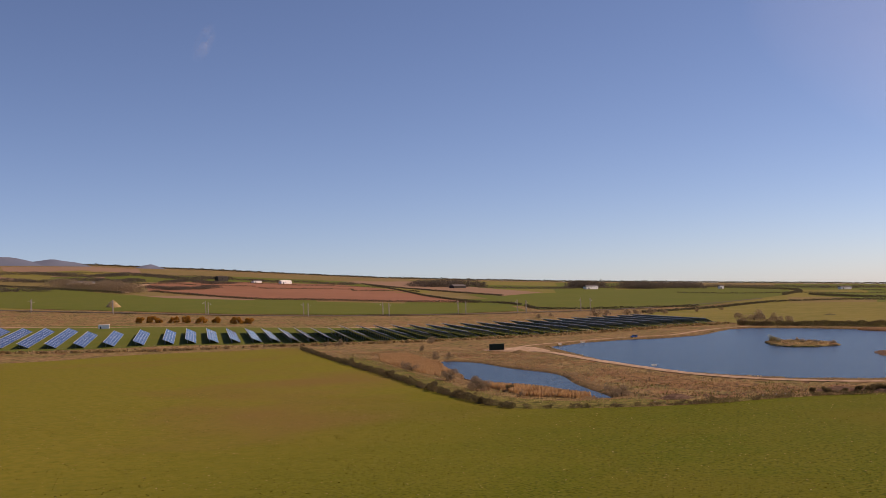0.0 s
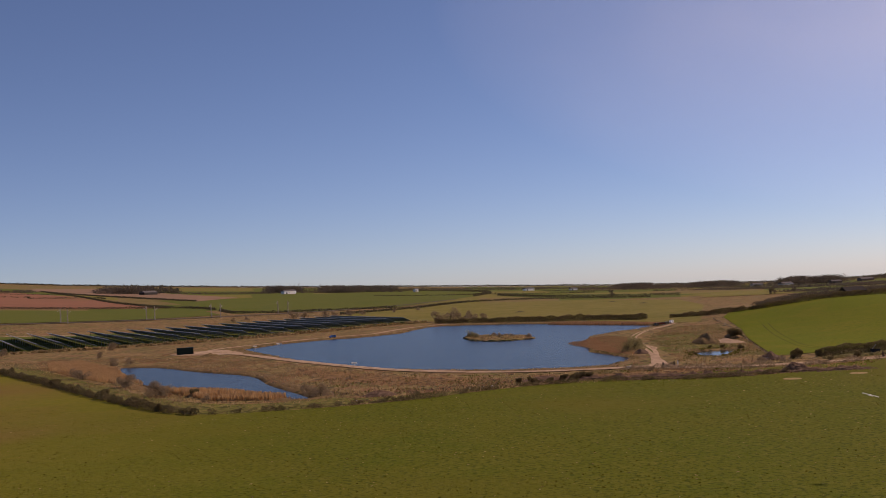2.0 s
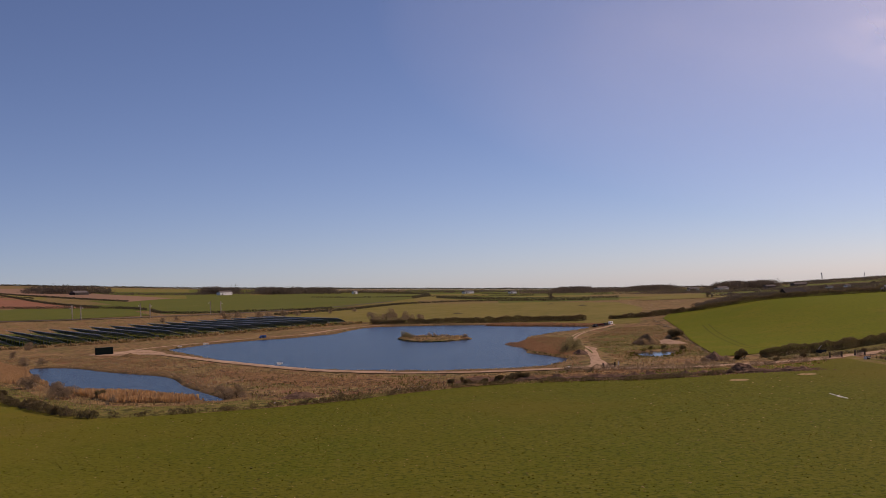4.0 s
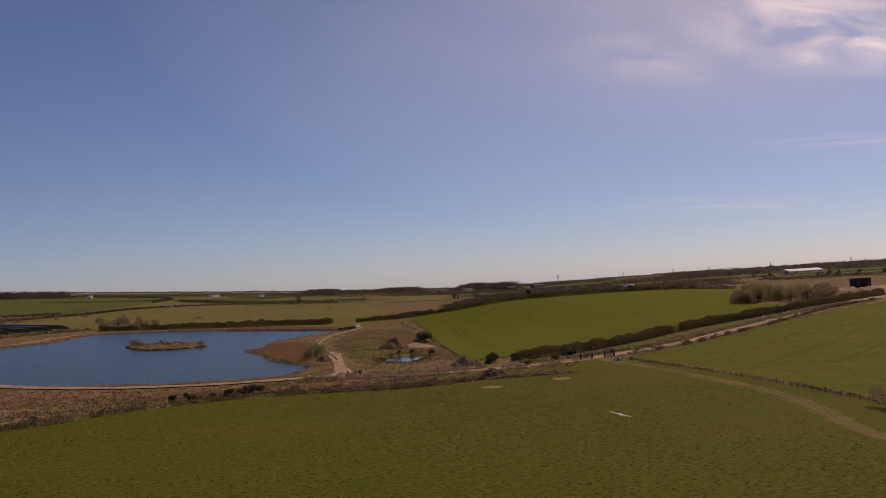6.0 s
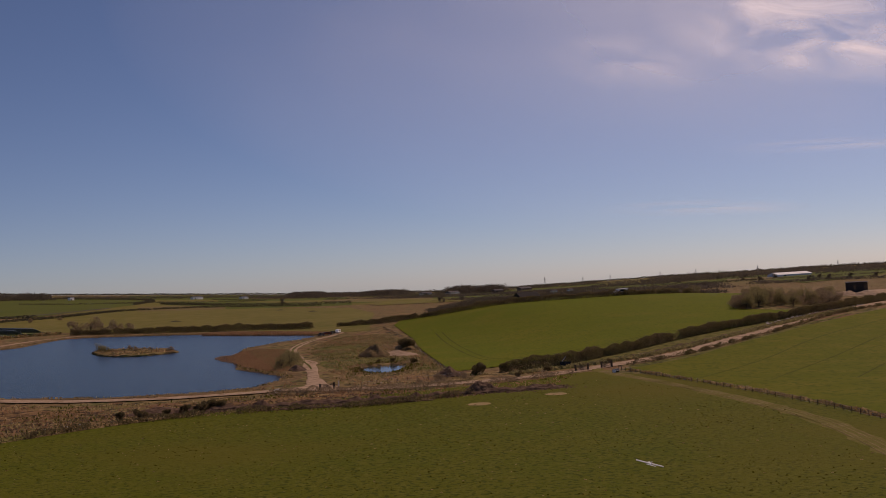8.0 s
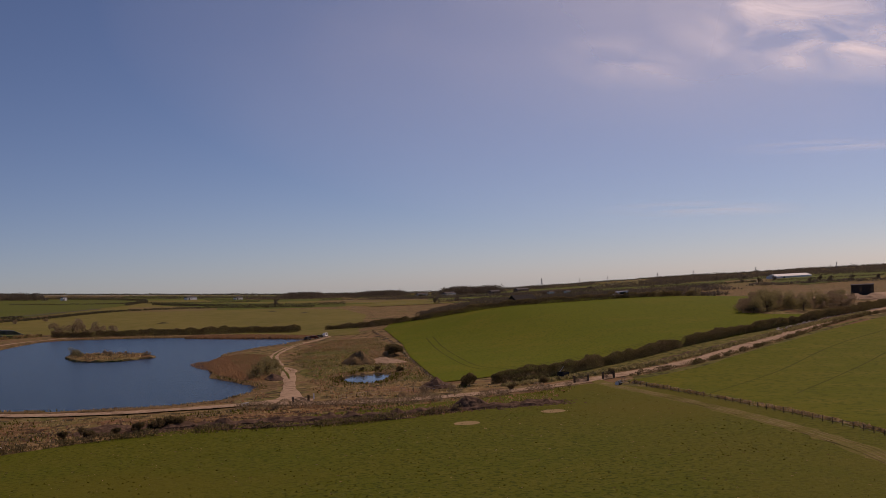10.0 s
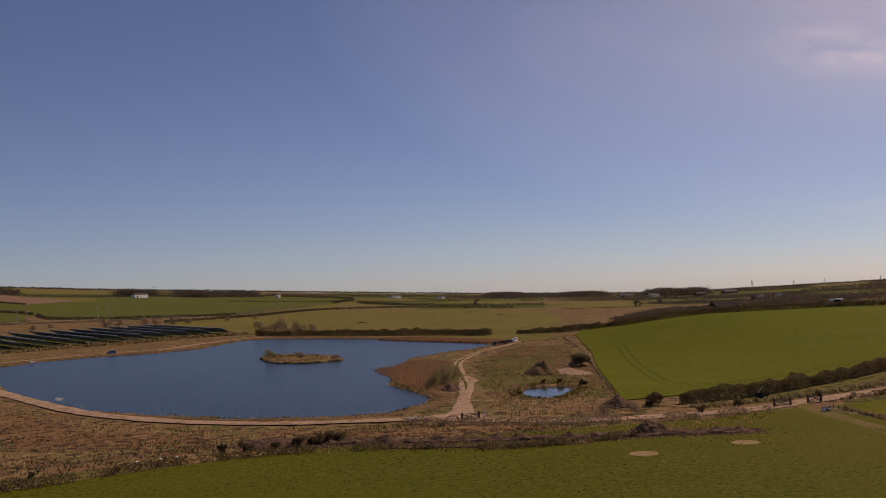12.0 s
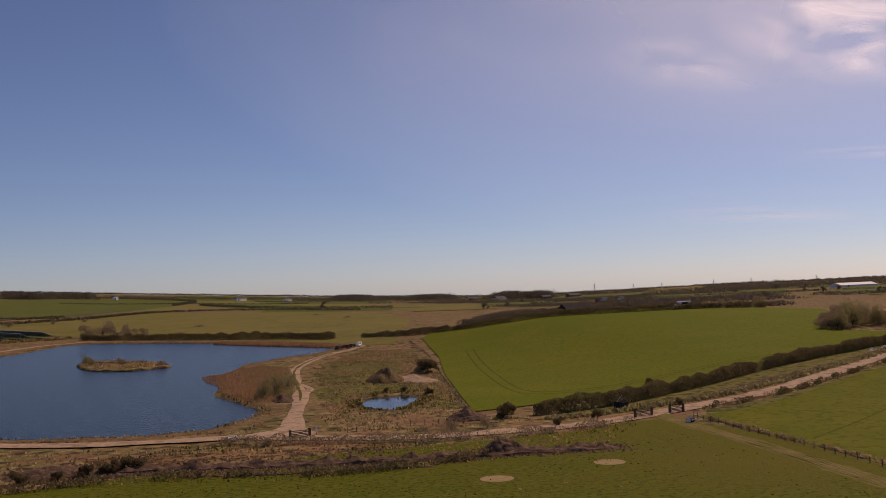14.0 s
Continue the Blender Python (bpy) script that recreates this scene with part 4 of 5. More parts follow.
def solar_table(length):
    """A long tilted table of panels on posts; local y along the row, the face tilted to +x."""
    ob = thing("solar_table", "long tilted table of blue solar panels on steel posts", "solar panels", "solar panel rows")
    seg, wide, low, high = 7.2, 6.8, 0.7, 3.8
    bm = bmesh.new()
    for c in range(3):
        for r in range(4):
            u0, u1 = r / 4 + 0.008, (r + 1) / 4 - 0.008
            y0, y1 = c * seg / 3 + 0.05, (c + 1) * seg / 3 - 0.05
            bm.faces.new([bm.verts.new((wide / 2 - wide * u, y, low + (high - low) * u + 0.05)) for u, y in ((u0, y0), (u0, y1), (u1, y1), (u1, y0))])
    cells = finish("solar_glass", bm, M["cell"])
    bm = bmesh.new()
    vs = box(bm, -0.5, 0.5, 0.02, seg - 0.02, -0.06, 0.04)
    for v in vs:
        u = 0.5 - v.co.x
        v.co.x, v.co.z = wide / 2 - wide * u, low + (high - low) * u + v.co.z
    frame_mesh = finish("panel", bm, M["alu"])
    bm = bmesh.new()
    rod(bm, (-2.2, 0, -0.6), (-2.2, 0, 3.2), 0.09)
    rod(bm, (2.2, 0, -0.6), (2.2, 0, 1.15), 0.09)
    rod(bm, (2.6, 0, 0.95), (-2.8, 0, 3.4), 0.06)
    post = finish("post", bm, M["steel"])
    bm = bmesh.new()
    box(bm, -wide / 2 - 0.12, -wide / 2 + 0.12, 0, int(length / seg) * seg, high - 0.12, high + 0.16)
    part("edge_rail", bm, M["alu"], ob, "pale aluminium edge rail")
    for k in range(int(length / seg)):
        p = part("panel", frame_mesh, None, ob)
        p.location = (0, k * seg, 0)
        c = part("solar_glass", cells, None, p, "dark blue glass solar cells")
        q = part("post", post, None, ob, "galvanised steel posts")
        q.location = (0, k * seg + seg / 2, 0)
    return ob


FRONT = [(-475, 540), (-443, 546), (-404, 556), (-360, 582), (-331, 592), (-282, 597), (-235, 600), (-175, 606), (-130, 622), (-85, 652), (-45, 684), (-20, 704)]
front = spline(FRONT, step=1.0)
tables = {}
travelled, k = 0.0, 0
last = front[0]
for p in front:
    if (p - last).length >= (17.6 if p.x < -350 else 14.2 if p.x < -290 else 12.4) or k == 0:
        last = p
        share = k / 36
        length = 130 if k < 4 else 95 if share < 0.45 else 125
        if length not in tables:
            tables[length] = solar_table(length)
            ob = tables[length]
        else:
            ob = copy_thing(tables[length], Matrix())
        back = p + ROW_DIR.xy * length
        rise = math.atan2(land(back.x, back.y) - land(p.x, p.y), length)
        ob.matrix_basis = Matrix.Translation((p.x, p.y, land(p.x, p.y) - 0.1)) @ Matrix.Rotation(math.atan2(FACE_DIR.y, FACE_DIR.x), 4, "Z") @ Matrix.Rotation(rise, 4, "X")
        k += 1
drape("solar_grass", spline([(-480, 530), (-400, 550), (-340, 583), (-240, 592), (-170, 600), (-120, 622), (-40, 680), (-10, 705), (-80, 815), (-180, 750), (-260, 735), (-320, 740), (-440, 730), (-560, 690)], True, 12), M["green_far"], "short green grass between the solar panels", "grass", 0.1, 30)
ribbon("solar_service_track", [(-640, 690), (-520, 700), (-430, 725), (-320, 735), (-250, 728)], 5, M["gravel"], "pale service track behind the solar panels", "track", 0.2, step=10)

# ---- lineside hut, masts ----


def hut(name, x, y, turn, size, wall, roof, label, category, gable=0.25, windows=0, group=""):
    """A plain building: walls, a pitched roof, a door and windows along its front."""
    lx, ly, h = size
    ob = thing(name, label, category, group, Matrix.Translation((x, y, land(x, y) - 0.1)) @ Matrix.Rotation(radians(turn), 4, "Z"))
    bm = bmesh.new()
    box(bm, -lx / 2, lx / 2, -ly / 2, ly / 2, -1, h)
    part("wall", bm, wall, ob)
    bm = bmesh.new()
    rise, e = ly * gable, 0.3
    prof = [(-ly / 2 - e, h - 0.05), (-ly / 2 - e, h + 0.15), (0, h + rise + 0.15), (ly / 2 + e, h + 0.15), (ly / 2 + e, h - 0.05), (0, h + rise - 0.1)]
    ends = [[bm.verts.new((sx * (lx / 2 + e), py, pz)) for py, pz in prof] for sx in (-1, 1)]
    for i in range(6):
        j = (i + 1) % 6
        bm.faces.new((ends[0][i], ends[0][j], ends[1][j], ends[1][i]))
    for en in ends:
        bm.faces.new(en)
    for sx in (-1, 1):
        bm.faces.new([bm.verts.new((sx * lx / 2, py, pz)) for py, pz in ((-ly / 2, h - 0.02), (ly / 2, h - 0.02), (0, h + rise - 0.05))])
    part("roof", bm, roof, ob)
    bm = bmesh.new()
    dw = min(1.0, lx * 0.25) if lx < 12 else 4.0
    box(bm, -lx * 0.3 - dw / 2, -lx * 0.3 + dw / 2, -ly / 2 - 0.06, -ly / 2 + 0.05, 0, min(h * 0.8, 2.1 if lx < 12 else 4.0))
    part("door", bm, M["dark_paint"], ob)
    for k in range(windows):
        bm = bmesh.new()
        wx = -lx * 0.1 + k * lx * 0.5 / max(windows - 1, 1)
        box(bm, wx - 0.6, wx + 0.6, -ly / 2 - 0.05, -ly / 2 + 0.05, h * 0.4, h * 0.75)
        part("window", bm, M["window"], ob)
    return ob


hut("switch_hut", -484, 696, 30, (8, 3.2, 3.2), M["white_paint"], M["white_paint"], "small white equipment hut behind the solar panels", "hut", 0.05)

mast = None
MASTS = [Vector(p) for p in ((-692, 874), (-593, 868), (-499, 884), (-396, 886), (-324, 908), (-258, 938), (-205, 962), (-150, 1005))]
last, first = None, None
for p in MASTS:
    if last is None or (p - last).length > 40:
        last = p
        for off in (-7, 8):
            x, y = p.x + off * 0.8, p.y - off * 1.1
            m = Matrix.Translation((x, y, land(x, y) - 0.2)) @ Matrix.Rotation(radians(-20 if off < 0 else 160), 4, "Z")
            if first is None:
                first = thing("railway_mast", "pale steel overhead line mast beside the railway", "mast", "railway masts", m)
                bm = bmesh.new()
                for sx in (-0.35, 0.35):
                    box(bm, sx - 0.14, sx + 0.14, -0.14, 0.14, -0.5, 12.5)
                for q in range(9):
                    rod(bm, (-0.35, 0, 1 + q * 1.25), (0.35, 0, 2.1 + q * 1.25), 0.06, sides=4)
                part("post", bm, M["mast"], first)
                bm = bmesh.new()
                rod(bm, (0, 0, 9.5), (0, -4.2, 10.4), 0.1, sides=5)
                rod(bm, (0, 0, 11.5), (0, -4.2, 10.4), 0.07, sides=5)
                part("bracket", bm, M["steel"], first)
            else:
                copy_thing(first, m)

# ---- cabin, vehicles ----
cab = thing("storage_cabin", "dark green steel storage container on the gravel", "container", at=Matrix.Translation((-110, 458, land(-110, 458) + 0.1)) @ Matrix.Rotation(radians(14), 4, "Z"))
bm = bmesh.new()
box(bm, -3.4, 3.4, -1.3, 1.3, 0.1, 2.9)
for k in range(22):
    x = -3.3 + k * 0.3
    for y in (-1.3, 1.3):
        box(bm, x, x + 0.15, y - 0.03, y + 0.03, 0.25, 2.75)
part("body", bm, M["green_steel"], cab)
bm = bmesh.new()
for sx in (-3.35, 3.35):
    for sy in (-1.27, 1.27):
        box(bm, sx - 0.1, sx + 0.1, sy - 0.1, sy + 0.1, 0, 2.95)
part("corner_posts", bm, M["dark_paint"], cab)
for k in range(2):
    bm = bmesh.new()
    box(bm, 3.4, 3.45, -1.2 + k * 1.22, -0.02 + k * 1.22, 0.2, 2.8)
    part("door", bm, M["green_steel"], cab)


def car(x, y, turn, paint, label, kind_="car", scale=1.0):
    ob = thing(kind_, label, "vehicle", at=Matrix.Translation((x, y, land(x, y) + 0.14)) @ Matrix.Rotation(radians(turn), 4, "Z") @ Matrix.Diagonal((scale, scale, scale, 1)))
    bm = bmesh.new()
    side = [(-2.2, 0.45), (-2.25, 0.95), (-1.4, 1.05), (-0.7, 1.6), (1.6, 1.65), (2.15, 1.1), (2.2, 0.45)] if kind_ == "car" else [(-2.4, 0.45), (-2.45, 1.1), (-1.6, 1.25), (-1.1, 1.95), (2.4, 2.0), (2.45, 0.45)]
    ends = [[bm.verts.new((px, sy * (0.86 if pz < 1.2 else 0.72), pz)) for px, pz in side] for sy in (-1, 1)]
    for i in range(len(side)):
        j = (i + 1) % len(side)
        bm.faces.new((ends[0][i], ends[0][j], ends[1][j], ends[1][i]))
    for en in ends:
        bm.faces.new(en)
    bmesh.ops.bevel(bm, geom=bm.edges[:], offset=0.06, segments=1, affect="EDGES")
    part("body", bm, paint, ob)
    bm = bmesh.new()
    top = 1.5 if kind_ == "car" else 1.75
    for sy in (-1, 1):
        box(bm, -0.8, 1.4, sy * 0.80 - 0.03, sy * 0.80 + 0.03, 1.12, top)
    box(bm, -1.25, -1.0, -0.62, 0.62, 1.2, top)
    part("windows", bm, M["window"], ob)
    for sx in (-1.4, 1.4):
        for sy in (-0.8, 0.8):
            bm = bmesh.new()
            rod(bm, (sx, sy - 0.11, 0.32), (sx, sy + 0.11, 0.32), 0.34, sides=14)
            wheel = part("wheel", bm, M["rubber"], ob, "black rubber tyre")
            bm = bmesh.new()
            rod(bm, (sx, sy - 0.125, 0.32), (sx, sy + 0.125, 0.32), 0.19, sides=10)
            part("rim", bm, M["alu"], wheel)
    return ob


car(-56, 541, 35, M["blue_paint"], "bright blue van parked on the far shore track", "van", 0.72)
car(101.5, 481, 60, M["white_paint"], "white van parked at the end of the track", "van", 0.8)
car(98.5, 477.5, 50, M["dark_paint"], "dark car parked at the end of the track", "car", 0.8)
car(95.5, 475, 10, M["red_paint"], "dull red car parked by the water", "car", 0.8)
car(92.5, 471, 60, M["dark_paint"], "dark estate car parked by the water", "car", 0.8)
car(203, 432, 10, M["white_paint"], "white pickup standing behind the crop field", "van", 1.3)

# boats drawn up on the bank


def boat(x, y, turn, length, label):
    ob = thing("rowing_boat", label, "boat", "boats on the bank", Matrix.Translation((x, y, land(x, y) + 0.05)) @ Matrix.Rotation(radians(turn), 4, "Z"))
    bm = bmesh.new()
    rings_ = []
    for i in range(9):
        u = i / 8 * 2 - 1
        w = 0.75 * (1 - abs(u) ** 2.4) + 0.04
        x0 = u * length / 2
        rings_.append([bm.verts.new((x0, sy * w * f, zz + 0.15 * u * u)) for sy, f, zz in ((-1, 1, 0.62), (-1, 0.75, 0.2), (0, 0, 0.05), (1, 0.75, 0.2), (1, 1, 0.62))])
    for a, b in zip(rings_, rings_[1:]):
        for i in range(4):
            bm.faces.new((a[i], a[i + 1], b[i + 1], b[i]))
    bmesh.ops.solidify(bm, geom=bm.faces[:], thickness=0.05)
    part("hull", bm, M["white_paint"], ob)
    for u in (-0.25, 0.25):
        bm = bmesh.new()
        box(bm, u * length - 0.12, u * length + 0.12, -0.65, 0.65, 0.4, 0.45)
        part("thwart", bm, M["timber"], ob)
    return ob


boat(42, 268.6, 20, 1.5, "small white dinghy upturned beside the track")
boat(-29, 338, -50, 2.4, "white rowing boat on the lake bank")
boat(-86, 489, -60, 3.8, "white rowing boat on the far bank")
boat(-77, 502, -40, 3.6, "small white boat on the far bank")

# ---- gates, fences ----


def gate(x, y, turn, length, label):
    ob = thing("field_gate", label, "gate", at=Matrix.Translation((x, y, land(x, y) + 0.05)) @ Matrix.Rotation(radians(turn), 4, "Z"))
    for sx in (0, length):
        bm = bmesh.new()
        box(bm, sx - 0.14, sx + 0.14, -0.14, 0.14, -0.4, 1.3)
        part("gate_post", bm, M["timber"], ob)
    for z in (0.22, 0.42, 0.62, 0.84, 1.06):
        bm = bmesh.new()
        box(bm, 0.14, length - 0.14, -0.05, 0.05, z - 0.045, z + 0.045)
        part("rail", bm, M["timber"], ob)
    bm = bmesh.new()
    rod(bm, (0.2, 0.07, 0.3), (length - 0.2, 0.07, 1.06), 0.05, sides=5)
    part("brace", bm, M["timber"], ob)
    return ob


gate(49.6, 265.8, 18, 3.0, "dark wooden field gate standing beside the track")
gate(99.6, 260.9, 14, 3.2, "dark five-bar gate beside the farm road")
gate(106.4, 263.0, 12, 2.6, "dark five-bar gate closing the sown field")
sign = thing("notice_post", "white notice board on a post beside the gate", "sign", at=Matrix.Translation((53.6, 268.0, land(54, 268))) @ Matrix.Diagonal((0.75, 0.75, 0.75, 1)))
bm = bmesh.new()
rod(bm, (0, 0, -0.3), (0, 0, 1.5), 0.06)
part("post", bm, M["timber"], sign)
bm = bmesh.new()
box(bm, -0.17, 0.17, -0.1, -0.06, 0.6, 1.9)
part("board", bm, M["white_paint"], sign)

FENCE = [(107, 257), (106.2, 247), (105.6, 236), (104.6, 220), (103.2, 205), (101.6, 192), (99.5, 180), (98, 170)]
bm = bmesh.new()
rod(bm, (0, 0, -0.4), (0, 0, 1.3), 0.055, 0.05, 6)
fence_post = finish("post", bm, M["timber"])
fence = thing("stock_fence", "weathered post and wire stock fence beside the path", "fence")


def fence_line(fence_ob, pts, gap, wires=3, height=1.3):
    line = spline(pts, step=gap)
    feet = [(p.x, p.y, land(p.x, p.y)) for p in line]
    for x, y, z in feet:
        o = new("post", fence_post)
        o.parent = fence_ob
        o.location = (x, y, z)
        o.rotation_euler = (rnd.uniform(-0.06, 0.06), rnd.uniform(-0.06, 0.06), rnd.uniform(0, 3))
        o.scale = (1, 1, height / 1.3 * rnd.uniform(0.9, 1.1))
    for k in range(wires):
        b = bmesh.new()
        for (xa, ya, za), (xb, yb, zb) in zip(feet, feet[1:]):
            zz = height * (0.35 + 0.6 * k / max(1, wires - 1)) - 0.05
            rod(b, (xa, ya, za + zz), (xb, yb, zb + zz), 0.008, sides=3)
        part("wire", b, M["steel"], fence_ob)


fence_line(fence, FENCE, 2.1, 3, 0.85)
fence2 = thing("crop_fence", "thin post and wire fence between rough ground and crop", "fence")
fence_line(fence2, [(80, 281), (88, 318), (95, 350), (106, 400), (117, 468)], 3.0, 3, 0.9)
fence3 = thing("solar_fence", "long wire fence in front of the solar panels", "fence")
fence_line(fence3, [(-470, 528), (-400, 540), (-340, 565), (-240, 582), (-170, 590), (-110, 612), (-45, 672), (-12, 694)], 8.0, 2, 2.2)
hedge("fence_weeds", [(108, 255), (107.2, 245), (106.6, 236), (106, 220), (104.6, 205), (103, 192), (101, 180), (99.5, 171)], 0.4, 1.0, 40, 0.12, M["tussock"], "dead weeds and brambles along the stock fence", 0.15, "weeds", vary=0.5)
fence4 = thing("bank_fence", "short weathered wire fence behind the track", "fence")
fence_line(fence4, [(58, 268), (66, 271), (74, 270), (80, 272)], 2.2, 2, 0.8)

# ---- roller, trailer beside the gate ----
roller = thing("field_roller", "dark steel field roller with a pale end", "roller", at=Matrix.Translation((104, 252.6, land(104, 252))) @ Matrix.Rotation(radians(40), 4, "Z") @ Matrix.Diagonal((0.72, 0.72, 0.72, 1)))
bm = bmesh.new()
rod(bm, (-1.1, 0, 0.55), (1.1, 0, 0.55), 0.55, sides=20)
part("drum", bm, M["dark_paint"], roller)
bm = bmesh.new()
rod(bm, (-1.16, 0, 0.55), (-1.1, 0, 0.55), 0.5, sides=20)
part("end_plate", bm, M["white_paint"], roller, "pale painted end plate")
bm = bmesh.new()
box(bm, -1.2, 1.2, -0.75, -0.65, 0.55, 0.7)
part("draw_frame", bm, M["steel"], roller)

trailer = thing("farm_trailer", "dark old farm trailer standing by the hedge", "trailer", at=Matrix.Translation((102, 270.5, land(102, 270))) @ Matrix.Rotation(radians(25), 4, "Z") @ Matrix.Diagonal((0.7, 0.7, 0.7, 1)))
bm = bmesh.new()
box(bm, -1.4, 1.4, -0.9, 0.9, 0.7, 0.82)
for sy in (-0.88, 0.88):
    box(bm, -1.4, 1.4, sy - 0.03, sy + 0.03, 0.82, 1.7)
box(bm, -1.43, -1.37, -0.9, 0.9, 0.82, 1.9)
part("body", bm, M["dark_paint"], trailer)
bm = bmesh.new()
rod(bm, (1.4, 0, 0.75), (2.6, 0, 0.5), 0.06)
part("drawbar", bm, M["steel"], trailer)
bm = bmesh.new()
rod(bm, (-1.2, 0.5, 1.6), (0.9, 0.5, 3.2), 0.09)
part("loading_arm", bm, M["steel"], trailer)
for sy in (-1.0, 1.0):
    bm = bmesh.new()
    rod(bm, (0, sy - 0.12, 0.45), (0, sy + 0.12, 0.45), 0.45, sides=14)
    part("wheel", bm, M["rubber"], trailer)

# ---- heaps of earth, ditch spoil, sand discs ----


def heap(name, x, y, sx, sy, h, mat, label, turn=0):
    n = 20
    bm = bmesh.new()
    grid = []
    for j in range(n + 1):
        row = []
        for i in range(n + 1):
            u, v = i / n * 2 - 1, j / n * 2 - 1
            d = math.sqrt(u * u + v * v)
            f = max(0, 1 - d) ** 0.8
            zz = h * f * (1 + 0.35 * noise.noise(Vector((u * 2.5 + x, v * 2.5 + y, 0)))) + 0.12 * h * f * noise.noise(Vector((u * 7, v * 7, x)))
            row.append(bm.verts.new((u * sx, v * sy, zz - 0.08 if f > 0 else -0.4)))
        grid.append(row)
    for j in range(n):
        for i in range(n):
            bm.faces.new((grid[j][i], grid[j][i + 1], grid[j + 1][i + 1], grid[j + 1][i]))
    ob = new(name, finish(name, bm, mat))
    ob.matrix_basis = Matrix.Translation((x, y, land(x, y))) @ Matrix.Rotation(radians(turn), 4, "Z")
    return tagged(ob, label, "earth mound")


heap("earth_mound", 81, 345, 4.6, 7, 3.2, M["bank"], "steep dark heap of dug earth")
heap("earth_mound", 95, 364, 2.6, 7, 2.2, M["bank"], "brown earth heap below the bush")
heap("sand_heap", 86.5, 343, 4.5, 9, 1.3, M["gravel"], "low spread of pale sand", 20)
heap("earth_mound", 77.5, 273.5, 3.4, 3.2, 1.9, M["mud"], "dark rubble heap at the field corner")
heap("earth_mound", 72.3, 241.2, 3.6, 2.6, 2.2, M["mud"], "dark heap of ditch spoil", 0)
heap("earth_mound", -16, 240, 4, 3.5, 1.2, M["mud"], "dark heap of dug mud")
heap("earth_mound", 20, 252, 6, 4, 1.2, M["mud"], "low dark heap of dug mud")
heap("earth_mound", -95, 437, 4, 4, 1.3, M["bank"], "small brown earth heap beside the track")
heap("earth_mound", 55, 318, 2.2, 5, 1.3, M["mud"], "dark earth heap at the water's edge")


def spoil(name, pts, width, h, label):
    rng = random.Random(name)
    line = spline(pts, step=0.9)
    verts_, faces_ = [], []
    for i, p in enumerate(line):
        d = (line[min(i + 1, len(line) - 1)] - line[max(i - 1, 0)]).normalized()
        taper = min(1, i / 4, (len(line) - 1 - i) / 4)
        for k in range(9):
            u = k / 4 - 1
            q = p + Vector((-d.y, d.x)) * width * u * (0.8 + 0.3 * rng.random())
            zz = h * (1 - u * u) * taper * max(0.05, 0.55 + 1.1 * noise.noise(Vector((q.x * 0.6, q.y * 0.6, 2))))
            verts_.append((q.x, q.y, land(q.x, q.y) + 0.1 + zz - (0.3 if abs(u) == 1 else 0)))
        if i:
            for k in range(8):
                a = 9 * (i - 1) + k
                faces_.append((a, a + 1, a + 10, a + 9))
    ob = sheet(name, verts_, faces_, M["mud"], label, "spoil bank", smooth=False)
    if sum(f.normal.z for f in ob.data.polygons) < 0:
        ob.data.flip_normals()
    return ob


spoil("ditch_spoil", [(20, 251), (33, 249), (43, 245.5), (52, 243.5), (60, 241.6), (67, 240.6), (75, 239.6), (86, 238.2)], 2.0, 0.8, "ridge of churned dark mud beside a new ditch")
spoil("ditch_spoil_low", [(34, 243), (44, 239.5), (54, 237.5), (62, 236)], 0.8, 0.35, "thin line of scattered mud clods")
spoil("roadside_spoil", [(118, 277), (135, 286), (150, 294), (170, 305), (195, 320), (225, 338)], 1.0, 0.4, "low spoil bank between hedge and farm road")
hedge("verge_grass", [(88, 266), (100, 269), (118, 275), (135, 283), (160, 297), (195, 318), (235, 340)], 0.5, 3.0, 36, 0.22, M["willow"], "green grass verge of the farm road", 0.1, "grass", "stuff")
for x, y, r in ((66, 225.5, 1.8), (80.5, 229, 1.8)):
    ring = [(x + r * math.cos(a) * (1 + 0.05 * noise.noise(Vector((math.cos(a) * 2, math.sin(a) * 2, x)))), y + r * math.sin(a)) for a in np.linspace(0, 6.283, 40, endpoint=False)]
    drape("sand_disc", ring, M["sand"], "round bare sandy disc worn in the meadow", "ground", 0.1, 3)

# churned mud: flung clods along the ditch
drape("mud_strip", spline([(18, 249), (34, 245.5), (46, 241.5), (58, 238.6), (68, 237), (72, 240), (62, 243.5), (48, 247), (34, 250.5), (22, 253)], True, 3), M["mud"], "strip of churned bare mud along the new ditch", "ground", 0.14, 5, 0.9)


def clods(name, pts, count, spread, low, high, mat, label):
    """Stuff of broken lumps flung along a line."""
    line = spline(pts, step=0.7)
    shape = [(1, 0, 0), (0.3, 0.9, 0.1), (-0.8, 0.6, 0), (-0.9, -0.5, 0.1), (0.2, -1, 0), (0.1, 0.1, 0.5)]
    verts_, faces_ = [], []
    for _ in range(count):
        p = line[rnd.randint(len(line))]
        x, y = p.x + rnd.normal() * spread, p.y + rnd.normal() * spread
        r, turn = rnd.uniform(low, high) ** 1.0, rnd.uniform(0, 6.28)
        base, z0 = len(verts_), land(x, y) + 0.12
        for a, b, c in shape:
            a, b = a * rnd.uniform(0.7, 1.2), b * rnd.uniform(0.7, 1.2)
            verts_.append((x + r * (a * math.cos(turn) - b * math.sin(turn)), y + r * (a * math.sin(turn) + b * math.cos(turn)), z0 + r * c * rnd.uniform(0.7, 1.4) - 0.05))
        faces_ += [(base + i, base + (i + 1) % 5, base + 5) for i in range(5)]
    return sheet(name, verts_, faces_, mat, label, "clods", "stuff", False)


